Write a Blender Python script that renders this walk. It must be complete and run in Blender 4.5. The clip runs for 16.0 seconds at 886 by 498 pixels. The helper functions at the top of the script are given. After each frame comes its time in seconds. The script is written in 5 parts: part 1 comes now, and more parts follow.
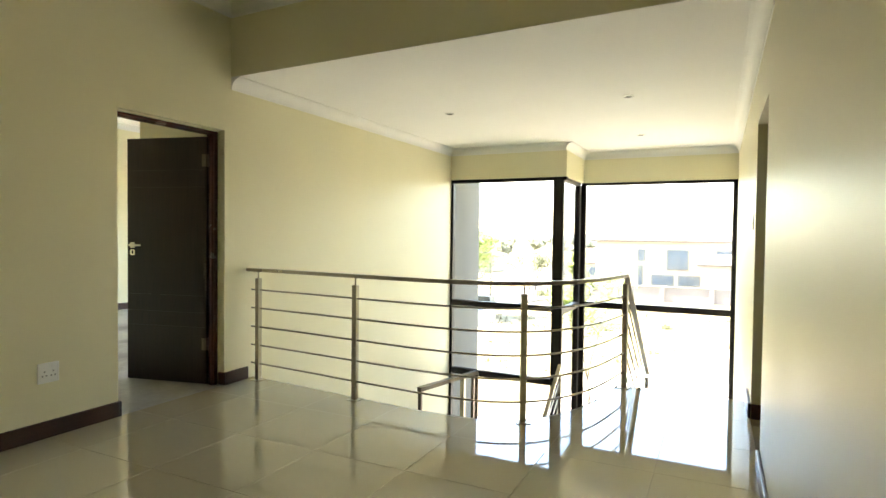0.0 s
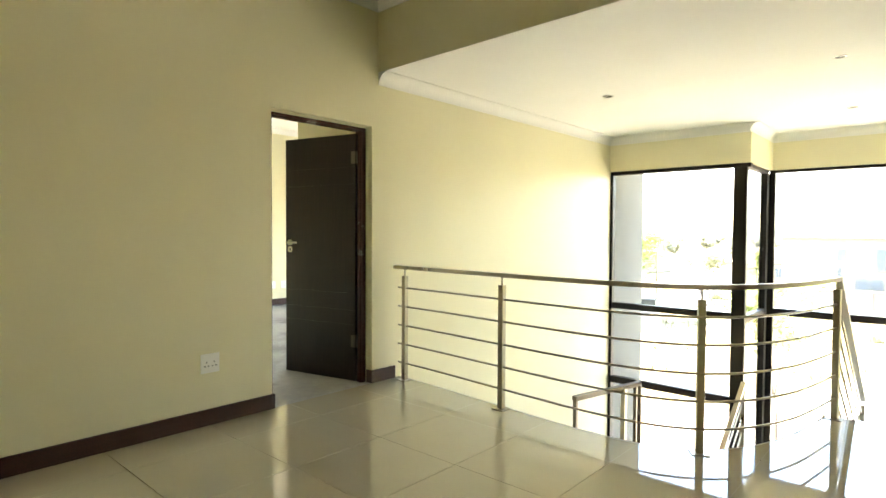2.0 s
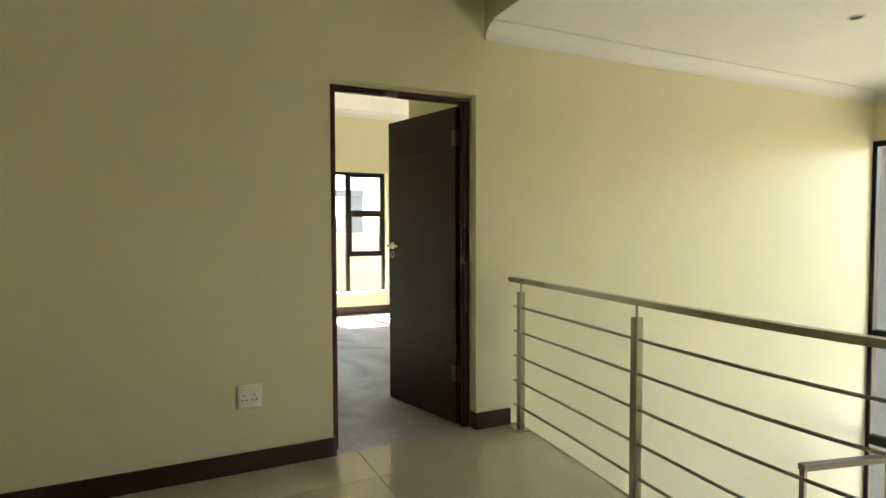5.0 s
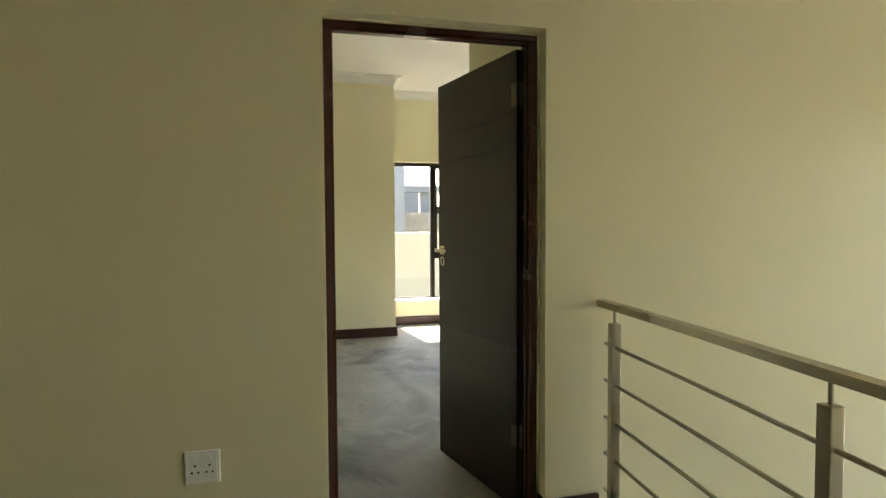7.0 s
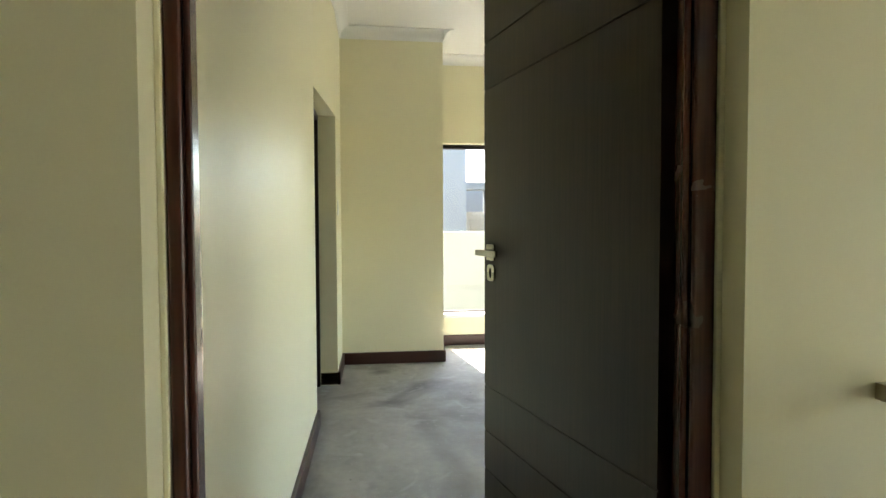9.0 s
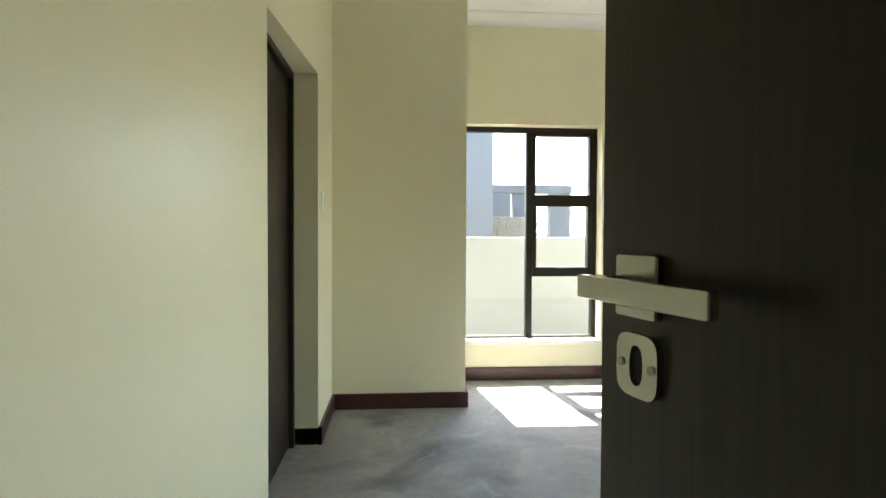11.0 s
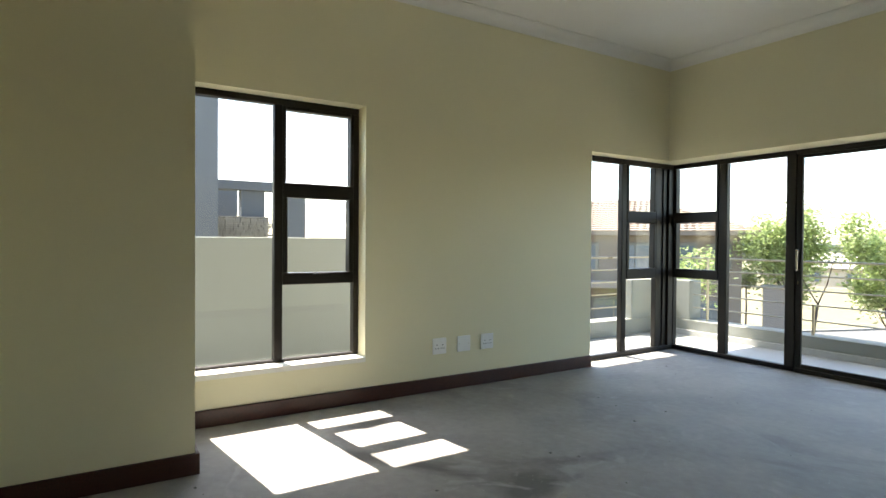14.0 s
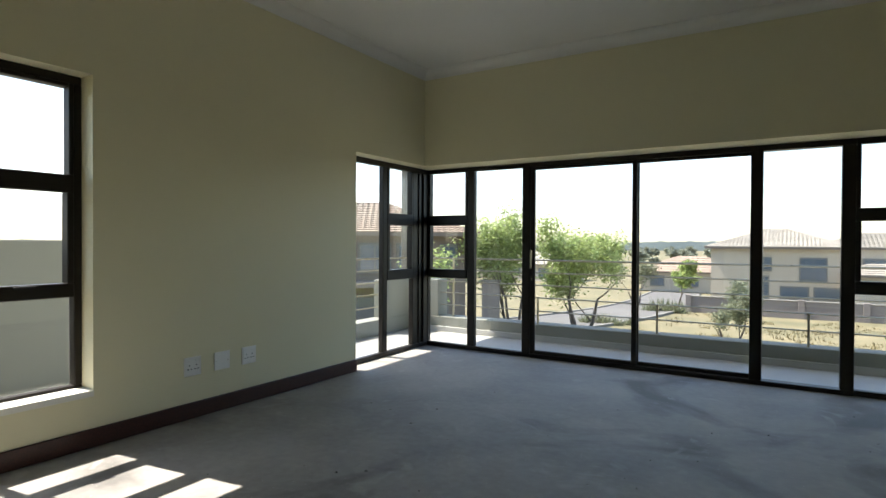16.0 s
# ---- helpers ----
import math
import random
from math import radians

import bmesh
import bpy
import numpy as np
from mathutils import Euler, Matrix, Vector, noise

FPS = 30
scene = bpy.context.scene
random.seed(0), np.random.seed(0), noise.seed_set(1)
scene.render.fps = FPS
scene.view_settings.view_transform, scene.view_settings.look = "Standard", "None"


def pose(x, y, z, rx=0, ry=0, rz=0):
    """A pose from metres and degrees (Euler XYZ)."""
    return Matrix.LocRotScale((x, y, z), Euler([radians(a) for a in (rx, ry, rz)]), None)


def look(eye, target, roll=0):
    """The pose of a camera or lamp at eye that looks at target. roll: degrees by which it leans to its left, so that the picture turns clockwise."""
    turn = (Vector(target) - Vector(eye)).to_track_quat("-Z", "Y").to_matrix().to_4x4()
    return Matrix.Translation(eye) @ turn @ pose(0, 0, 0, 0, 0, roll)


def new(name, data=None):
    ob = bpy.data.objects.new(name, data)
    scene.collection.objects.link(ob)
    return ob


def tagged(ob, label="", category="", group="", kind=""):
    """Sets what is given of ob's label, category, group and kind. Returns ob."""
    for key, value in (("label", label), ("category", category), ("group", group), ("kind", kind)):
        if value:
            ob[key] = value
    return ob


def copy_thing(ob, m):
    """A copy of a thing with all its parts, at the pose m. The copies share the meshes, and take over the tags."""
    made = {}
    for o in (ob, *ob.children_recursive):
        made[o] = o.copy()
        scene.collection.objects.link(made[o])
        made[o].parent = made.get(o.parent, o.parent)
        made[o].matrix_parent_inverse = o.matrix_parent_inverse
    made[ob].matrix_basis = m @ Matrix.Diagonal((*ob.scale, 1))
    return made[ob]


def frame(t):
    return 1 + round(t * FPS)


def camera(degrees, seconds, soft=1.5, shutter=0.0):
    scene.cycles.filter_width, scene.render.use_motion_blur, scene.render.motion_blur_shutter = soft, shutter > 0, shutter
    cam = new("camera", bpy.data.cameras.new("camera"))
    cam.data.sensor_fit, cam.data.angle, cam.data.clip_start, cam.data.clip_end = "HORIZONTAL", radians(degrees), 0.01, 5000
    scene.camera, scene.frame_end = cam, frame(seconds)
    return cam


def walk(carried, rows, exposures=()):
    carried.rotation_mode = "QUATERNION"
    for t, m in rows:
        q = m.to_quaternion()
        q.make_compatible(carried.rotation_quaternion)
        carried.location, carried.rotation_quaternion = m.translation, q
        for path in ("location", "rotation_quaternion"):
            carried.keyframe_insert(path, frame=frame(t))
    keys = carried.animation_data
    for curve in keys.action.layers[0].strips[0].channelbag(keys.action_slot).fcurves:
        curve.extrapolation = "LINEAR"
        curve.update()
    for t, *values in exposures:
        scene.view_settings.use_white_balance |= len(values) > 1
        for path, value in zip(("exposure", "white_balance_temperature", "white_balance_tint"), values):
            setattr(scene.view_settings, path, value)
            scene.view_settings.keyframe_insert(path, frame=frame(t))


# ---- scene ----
cam = camera(76.3, 16.0)
PATH = [
    (0, (3.657, -2.464, 1.269), (2.779, -0.667, 1.217), 0.7),
    (0.5, (3.606, -2.363, 1.266), (2.654, -0.605, 1.211), 0.6),
    (1, (3.553, -2.293, 1.254), (2.504, -0.592, 1.198), 0.6),
    (1.5, (3.535, -2.225, 1.251), (2.331, -0.629, 1.194), 0.5),
    (2, (3.504, -2.131, 1.244), (2.172, -0.64, 1.184), 0.3),
    (2.5, (3.451, -1.963, 1.255), (2.0, -0.589, 1.196), 0.3),
    (3, (3.427, -1.772, 1.246), (1.902, -0.479, 1.191), 0.1),
    (3.5, (3.365, -1.548, 1.225), (1.776, -0.334, 1.172), 0.2),
    (4, (3.312, -1.322, 1.254), (1.66, -0.197, 1.19), 0.1),
    (6.5, (2.466, -0.188, 1.298), (0.538, 0.339, 1.211), -0.3),
    (7, (2.205, -0.075, 1.288), (0.266, 0.407, 1.201), -0.3),
    (7.5, (1.878, 0.063, 1.278), (-0.07, 0.507, 1.193), -0.2),
    (8, (1.552, 0.196, 1.265), (-0.414, 0.554, 1.178), -0.0),
    (8.5, (1.157, 0.275, 1.237), (-0.82, 0.566, 1.159), -0.1),
    (9, (0.841, 0.324, 1.221), (-1.142, 0.57, 1.145), -0.2),
    (11.5, (-0.624, 0.506, 1.162), (-2.617, 0.663, 1.115), 0.3),
    (12, (-0.81, 0.512, 1.14), (-2.793, 0.767, 1.094), 0.3),
    (12.5, (-0.942, 0.489, 1.144), (-2.877, 0.994, 1.101), 0.4),
    (13, (-1.057, 0.484, 1.137), (-2.931, 1.18, 1.104), 0.3),
    (13.5, (-1.191, 0.506, 1.136), (-2.988, 1.383, 1.112), 0.3),
    (14, (-1.27, 0.527, 1.147), (-2.966, 1.585, 1.117), 0.4),
    (14.5, (-1.323, 0.563, 1.18), (-2.889, 1.806, 1.137), 0.5),
    (15, (-1.407, 0.574, 1.171), (-2.826, 1.982, 1.136), 0.4),
    (15.5, (-1.519, 0.553, 1.178), (-2.75, 2.129, 1.146), 0.5),
    (16, (-1.594, 0.517, 1.16), (-2.649, 2.215, 1.137), 0.3),
]
walk(cam, [(t, look(eye, target, roll)) for t, eye, target, roll in PATH],
     exposures=[(0.0, 4.36, 7500, 13), (1.5, 4.86, 7600, 13), (3.0, 4.77, 7700, 13), (4.0, 4.5, 7700, 13), (7.0, 3.82, 7600, 13), (9.0, 4.03, 6950, 12), (11.5, 3.52, 6650, 12), (12.5, 3.06, 6850, 12), (13.5, 2.61, 6900, 12), (15.0, 2.08, 6800, 12), (16.0, 1.58, 6700, 12)])

# ---- light ----
SUN_DIR = Vector((0.672, 0.095, -1.0)).normalized()
sun_el = math.asin(-SUN_DIR.z)
sun_az = math.atan2(-SUN_DIR.x, -SUN_DIR.y)
world = bpy.data.worlds.new("sky")
scene.world = world
world.use_nodes = True
wn = world.node_tree.nodes
wl = world.node_tree.links
sky = wn.new("ShaderNodeTexSky")
sky.sky_type = "NISHITA"
sky.sun_disc = False
sky.sun_elevation = sun_el
sky.sun_rotation = sun_az
sky.air_density = 1.0
sky.dust_density = 0.9
wn["Background"].inputs["Strength"].default_value = 0.15
wl.new(sky.outputs["Color"], wn["Background"].inputs["Color"])
sun = new("sun", bpy.data.lights.new("sun", "SUN"))
sun.data.energy = 4.5
sun.data.angle = radians(0.5)
sun.data.color = (1.0, 0.95, 0.88)
sun.matrix_world = look((0, 0, 30), Vector((0, 0, 30)) + SUN_DIR)


# ---- materials ----
def mat(name, base, rough=0.6, metal=0.0, var=0.08, scale=6.0, fine=60.0, bump=0.1, spec=0.5, tint=None, per=None, dist=0.01, spread=0.08):
    """A painted, stony or metallic surface: base colour varied at two scales, fine relief."""
    m = bpy.data.materials.new(name)
    m.use_nodes = True
    n, l = m.node_tree.nodes, m.node_tree.links
    b = n["Principled BSDF"]
    b.inputs["Metallic"].default_value = metal
    b.inputs["Specular IOR Level"].default_value = spec
    co = n.new("ShaderNodeTexCoord")
    big = n.new("ShaderNodeTexNoise")
    big.inputs["Scale"].default_value = scale
    big.inputs["Detail"].default_value = 4
    small = n.new("ShaderNodeTexNoise")
    small.inputs["Scale"].default_value = fine
    small.inputs["Detail"].default_value = 3
    for t in (big, small):
        l.new(co.outputs["Object"], t.inputs["Vector"])
    ramp = n.new("ShaderNodeMix")
    ramp.data_type = "RGBA"
    dark = tint or tuple(c * (1 - 2 * var) for c in base)
    ramp.inputs[6].default_value = (*dark, 1)
    ramp.inputs[7].default_value = (*base, 1)
    add = n.new("ShaderNodeMath")
    add.operation = "MULTIPLY_ADD"
    add.inputs[1].default_value = 0.35
    l.new(small.outputs["Fac"], add.inputs[0])
    l.new(big.outputs["Fac"], add.inputs[2])
    cr = n.new("ShaderNodeMapRange")
    cr.inputs["From Min"].default_value = 0.4
    cr.inputs["From Max"].default_value = 0.85
    l.new(add.outputs[0], cr.inputs["Value"])
    l.new(cr.outputs[0], ramp.inputs[0])
    out = ramp.outputs[2]
    if per:
        hs = n.new("ShaderNodeHueSaturation")
        src = n.new("ShaderNodeObjectInfo") if per != "island" else n.new("ShaderNodeNewGeometry")
        mr = n.new("ShaderNodeMapRange")
        mr.inputs["To Min"].default_value = {"object": 0.82, "tile": 0.985}.get(per, 0.55)
        mr.inputs["To Max"].default_value = {"object": 1.08, "tile": 1.01}.get(per, 1.3)
        l.new(src.outputs["Random" if per != "island" else "Random Per Island"], mr.inputs["Value"])
        l.new(mr.outputs[0], hs.inputs["Value"])
        l.new(out, hs.inputs["Color"])
        out = hs.outputs[0]
    l.new(out, b.inputs["Base Color"])
    rr = n.new("ShaderNodeMapRange")
    rr.inputs["To Min"].default_value = max(0.0, rough - spread)
    rr.inputs["To Max"].default_value = min(1.0, rough + spread)
    l.new(big.outputs["Fac"], rr.inputs["Value"])
    l.new(rr.outputs[0], b.inputs["Roughness"])
    if bump:
        bp = n.new("ShaderNodeBump")
        bp.inputs["Strength"].default_value = bump
        bp.inputs["Distance"].default_value = dist
        l.new(small.outputs["Fac"], bp.inputs["Height"])
        l.new(bp.outputs[0], b.inputs["Normal"])
    return m


def wood(name, base, dark, rough, along=2):
    """Stained wood with grain running along one axis."""
    m = mat(name, base, rough, var=0.2, bump=0)
    n, l = m.node_tree.nodes, m.node_tree.links
    b = n["Principled BSDF"]
    co = n.new("ShaderNodeTexCoord")
    mp = n.new("ShaderNodeMapping")
    sc = [170.0, 170.0, 170.0]
    sc[along] = 5.0
    mp.inputs["Scale"].default_value = sc
    l.new(co.outputs["Object"], mp.inputs["Vector"])
    g = n.new("ShaderNodeTexNoise")
    g.inputs["Scale"].default_value = 1.0
    g.inputs["Detail"].default_value = 6
    l.new(mp.outputs[0], g.inputs["Vector"])
    mx = n.new("ShaderNodeMix")
    mx.data_type = "RGBA"
    mx.inputs[6].default_value = (*dark, 1)
    mx.inputs[7].default_value = (*base, 1)
    mr = n.new("ShaderNodeMapRange")
    mr.inputs["From Min"].default_value = 0.35
    mr.inputs["From Max"].default_value = 0.65
    l.new(g.outputs["Fac"], mr.inputs["Value"])
    l.new(mr.outputs[0], mx.inputs[0])
    l.new(mx.outputs[2], b.inputs["Base Color"])
    bp = n.new("ShaderNodeBump")
    bp.inputs["Strength"].default_value = 0.12
    bp.inputs["Distance"].default_value = 0.002
    l.new(g.outputs["Fac"], bp.inputs["Height"])
    l.new(bp.outputs[0], b.inputs["Normal"])
    return m


def glass_material(name, tone):
    """Thin window glass: clear, with a mirror sheen that grows at grazing angles."""
    m = bpy.data.materials.new(name)
    m.use_nodes = True
    n, l = m.node_tree.nodes, m.node_tree.links
    n.remove(n["Principled BSDF"])
    clear = n.new("ShaderNodeBsdfTransparent")
    clear.inputs["Color"].default_value = (*tone, 1)
    shine = n.new("ShaderNodeBsdfGlossy")
    shine.inputs["Roughness"].default_value = 0.01
    lw = n.new("ShaderNodeLayerWeight")
    lw.inputs["Blend"].default_value = 0.5
    pw = n.new("ShaderNodeMath")
    pw.operation = "POWER"
    pw.inputs[1].default_value = 5.0
    l.new(lw.outputs["Facing"], pw.inputs[0])
    fr = n.new("ShaderNodeMath")
    fr.operation = "MULTIPLY_ADD"
    fr.inputs[1].default_value = 0.8
    fr.inputs[2].default_value = 0.035
    l.new(pw.outputs[0], fr.inputs[0])
    mix = n.new("ShaderNodeMixShader")
    l.new(fr.outputs[0], mix.inputs[0])
    l.new(clear.outputs[0], mix.inputs[1])
    l.new(shine.outputs[0], mix.inputs[2])
    l.new(mix.outputs[0], n["Material Output"].inputs["Surface"])
    return m


def screed_material():
    """Trowelled cement: cloudy grey, damp-dark stains, pale streaks and specks."""
    m = mat("bare_cement_screed", (0.41, 0.393, 0.358), 0.66, scale=1.6, fine=18, bump=0.0, spec=0.45, tint=(0.245, 0.237, 0.221), spread=0.12)
    n, l = m.node_tree.nodes, m.node_tree.links
    b = n["Principled BSDF"]
    co = n.new("ShaderNodeTexCoord")
    out = b.inputs["Base Color"].links[0].from_socket
    for sc, det, dis, lo, hi, col, amount in ((0.75, 6, 1.2, 0.54, 0.66, (0.109, 0.105, 0.097), 0.8), (2.6, 5, 2.0, 0.60, 0.70, (0.461, 0.446, 0.418), 0.55), (95.0, 1, 0.0, 0.74, 0.78, (0.634, 0.610, 0.565), 0.8)):
        t = n.new("ShaderNodeTexNoise")
        t.inputs["Scale"].default_value = sc
        t.inputs["Detail"].default_value = det
        t.inputs["Distortion"].default_value = dis
        l.new(co.outputs["Object"], t.inputs["Vector"])
        r = n.new("ShaderNodeMapRange")
        r.inputs["From Min"].default_value = lo
        r.inputs["From Max"].default_value = hi
        r.inputs["To Max"].default_value = amount
        l.new(t.outputs["Fac"], r.inputs["Value"])
        mx = n.new("ShaderNodeMix")
        mx.data_type = "RGBA"
        mx.inputs[7].default_value = (*col, 1)
        l.new(r.outputs[0], mx.inputs[0])
        l.new(out, mx.inputs[6])
        out = mx.outputs[2]
    l.new(out, b.inputs["Base Color"])
    f = n.new("ShaderNodeTexNoise")
    f.inputs["Scale"].default_value = 30
    f.inputs["Detail"].default_value = 6
    l.new(co.outputs["Object"], f.inputs["Vector"])
    bp = n.new("ShaderNodeBump")
    bp.inputs["Strength"].default_value = 0.25
    bp.inputs["Distance"].default_value = 0.004
    l.new(f.outputs["Fac"], bp.inputs["Height"])
    l.new(bp.outputs[0], b.inputs["Normal"])
    return m


def leafy(m, glow=0.45):
    """Lets light through thin leaves."""
    n, l = m.node_tree.nodes, m.node_tree.links
    b = n["Principled BSDF"]
    tr = n.new("ShaderNodeBsdfTranslucent")
    l.new(b.inputs["Base Color"].links[0].from_socket, tr.inputs["Color"])
    mix = n.new("ShaderNodeMixShader")
    mix.inputs[0].default_value = glow
    l.new(b.outputs[0], mix.inputs[1])
    l.new(tr.outputs[0], mix.inputs[2])
    l.new(mix.outputs[0], n["Material Output"].inputs["Surface"])
    return m


WALL = mat("cream_wall_paint", (0.80, 0.75, 0.53), 0.42, var=0.02, scale=1.2, fine=220, bump=0.05, dist=0.002, spec=0.35)
CEIL = mat("white_ceiling_paint", (0.88, 0.87, 0.83), 0.8, var=0.02, scale=1.5, fine=150, bump=0.03, dist=0.002, spec=0.2)
CORN = mat("white_cornice_plaster", (0.85, 0.84, 0.80), 0.7, var=0.02, scale=3, fine=120, bump=0.03, dist=0.002)
TILE = mat("polished_porcelain", (0.56, 0.505, 0.375), 0.035, var=0.02, scale=2, fine=40, bump=0.0, per="tile", spec=0.9, spread=0.004)
TILE.node_tree.nodes["Principled BSDF"].inputs["Coat Weight"].default_value = 0.7
TILE.node_tree.nodes["Principled BSDF"].inputs["Coat Roughness"].default_value = 0.015
GROUT = mat("beige_grout", (0.50, 0.455, 0.35), 0.8, var=0.1, bump=0.05)
SCREED = screed_material()
SKIRT = wood("brown_stained_skirting", (0.064, 0.0185, 0.0125), (0.027, 0.0085, 0.0065), 0.36, along=0)
FRAMEWOOD = wood("red_brown_door_frame", (0.075, 0.021, 0.013), (0.050, 0.014, 0.009), 0.25)
DOORWOOD = wood("wenge_door_veneer", (0.025, 0.0135, 0.0092), (0.014, 0.0075, 0.0055), 0.33)
DOORWOOD.node_tree.nodes["Principled BSDF"].inputs["Specular IOR Level"].default_value = 0.33
DARKSTEEL = mat("dull_bronzed_steel", (0.17, 0.145, 0.115), 0.35, metal=1.0, var=0.08, scale=4, fine=200, bump=0.05, dist=0.001)
STEEL = mat("brushed_stainless_steel", (0.45, 0.405, 0.315), 0.30, metal=1.0, var=0.05, scale=3, fine=300, bump=0.05, dist=0.001)
CHROME = mat("satin_nickel", (0.46, 0.44, 0.385), 0.26, metal=1.0, var=0.03, bump=0.02, dist=0.001)
BRONZE = mat("dark_bronze_aluminium", (0.017, 0.0135, 0.0105), 0.42, spec=0.3, var=0.1, scale=4, fine=200, bump=0.03, dist=0.001)
PLASTIC = mat("white_switch_plastic", (0.90, 0.90, 0.88), 0.3, var=0.01, bump=0.0)
HOLE = mat("dark_socket_hole", (0.02, 0.02, 0.02), 0.6, bump=0.0)
RUBBER = mat("black_seal", (0.015, 0.015, 0.015), 0.6, bump=0.0)
SILL = mat("white_window_sill", (0.80, 0.79, 0.73), 0.5, var=0.03, bump=0.05)
PLASTER = mat("exterior_plaster_cream", (0.68, 0.68, 0.61), 0.85, var=0.06, scale=1.0, fine=90, bump=0.2, dist=0.004)
TERRACE = mat("terrace_plaster_stone_grey", (0.40, 0.41, 0.35), 0.85, var=0.06, scale=1.0, fine=90, bump=0.2, dist=0.004)
GREYPL = mat("exterior_plaster_grey", (0.165, 0.165, 0.15), 0.85, var=0.08, scale=1.0, fine=90, bump=0.2, dist=0.004)
PARAPET = mat("parapet_plaster_stone_grey", (0.27, 0.275, 0.24), 0.85, var=0.07, scale=1.0, fine=90, bump=0.2, dist=0.004)
BLUEGREY = mat("exterior_plaster_blue_grey", (0.125, 0.131, 0.137), 0.85, var=0.08, scale=0.8, fine=60, bump=0.15)
STONE = mat("stacked_slate_stone", (0.34, 0.30, 0.245), 0.85, var=0.2, scale=5, fine=40, bump=0.5, per="object")
BALCTILE = mat("pale_balcony_tile", (0.45, 0.445, 0.42), 0.5, var=0.06, scale=3, fine=50, bump=0.08)
DRIVE = mat("pale_brick_paving", (0.36, 0.335, 0.29), 0.8, var=0.1, scale=2, fine=40, bump=0.15)
ROOF = mat("faded_clay_roof_tile", (0.32, 0.235, 0.175), 0.85, var=0.14, scale=0.7, fine=6, bump=0.2, per="object", dist=0.02)
ROOFB = mat("grey_beige_roof_tile", (0.35, 0.315, 0.265), 0.85, var=0.12, scale=0.7, fine=6, bump=0.2, per="object", dist=0.02)
HOUSE = mat("beige_house_plaster", (0.45, 0.39, 0.305), 0.9, var=0.05, scale=0.4, fine=15, bump=0.1)
HOUSED = mat("taupe_house_plaster", (0.185, 0.155, 0.13), 0.9, var=0.06, scale=0.4, fine=15, bump=0.1)
FENCE = mat("rendered_boundary_wall", (0.225, 0.195, 0.178), 0.9, var=0.1, scale=0.6, fine=12, bump=0.2)
DGLASS = mat("dark_reflecting_window", (0.10, 0.13, 0.16), 0.06, var=0.1, bump=0, spec=0.8)
GRASS = mat("dry_winter_lawn", (0.205, 0.170, 0.092), 0.95, var=0.22, scale=0.35, fine=3.5, bump=0.6, tint=(0.105, 0.102, 0.050), dist=0.06)
STRAW = leafy(mat("dry_grass_blade", (0.25, 0.21, 0.105), 0.9, var=0.2, scale=1, fine=5, bump=0, per="island"), 0.3)
ROAD = mat("grey_road_paving", (0.135, 0.128, 0.118), 0.9, var=0.12, scale=0.5, fine=30, bump=0.3)
KERB = mat("concrete_kerb", (0.23, 0.22, 0.195), 0.9, var=0.1, scale=2, fine=30, bump=0.2)
LEAF = leafy(mat("fresh_green_leaf", (0.41, 0.50, 0.19), 0.5, var=0.2, scale=2, fine=8, bump=0, per="island"), 0.6)
LEAFD = leafy(mat("olive_leaf", (0.23, 0.25, 0.15), 0.6, var=0.2, scale=2, fine=8, bump=0, per="island"))
OLIVE = leafy(mat("silvery_olive_leaf", (0.25, 0.275, 0.175), 0.6, var=0.2, scale=2, fine=8, bump=0, per="island"), 0.5)
# far leaves: distance haze is put into this paler base colour
LEAFF = leafy(mat("far_leaf_haze_in_colour", (0.33, 0.35, 0.265), 0.7, var=0.2, scale=1, fine=4, bump=0, per="island"), 0.5)
BARK = mat("grey_brown_bark", (0.10, 0.08, 0.065), 0.95, var=0.2, scale=6, fine=30, bump=0.5)
# the hills' haze is painted: pale grey-green in the colour itself
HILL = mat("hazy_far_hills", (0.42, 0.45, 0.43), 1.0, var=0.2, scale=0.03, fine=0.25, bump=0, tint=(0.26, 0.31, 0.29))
GLASS = glass_material("window_glass", (0.97, 0.985, 0.975))
# grey tone added to cut the daylight reaching the landing
STAIRGLASS = glass_material("stair_glass_added_dimming", (0.86, 0.87, 0.865))
LAMPWHITE = mat("downlight_ring", (0.7, 0.69, 0.64), 0.35, metal=0.6, bump=0)


# ---- building helpers ----
def add_box(bm, x0, y0, z0, x1, y1, z1):
    vs = [bm.verts.new((x, y, z)) for z in (z0, z1) for y in (y0, y1) for x in (x0, x1)]
    for f in ((0, 2, 3, 1), (4, 5, 7, 6), (0, 1, 5, 4), (2, 6, 7, 3), (0, 4, 6, 2), (1, 3, 7, 5)):
        bm.faces.new([vs[i] for i in f])
    return vs


def box(x0, y0, z0, x1, y1, z1, bevel=0.0, seg=2):
    bm = bmesh.new()
    add_box(bm, x0, y0, z0, x1, y1, z1)
    if bevel:
        bmesh.ops.bevel(bm, geom=list(bm.edges), offset=bevel, segments=seg, affect="EDGES", profile=0.5)
    return bm


def disc(r, z0, z1, n=24, bevel=0.0):
    bm = bmesh.new()
    bmesh.ops.create_cone(bm, cap_ends=True, segments=n, radius1=r, radius2=r, depth=z1 - z0)
    bmesh.ops.translate(bm, verts=bm.verts, vec=(0, 0, (z0 + z1) / 2))
    if bevel:
        bmesh.ops.bevel(bm, geom=[e for e in bm.edges if abs(e.verts[0].co.z - e.verts[1].co.z) < 1e-6], offset=bevel, segments=2, affect="EDGES")
    return bm


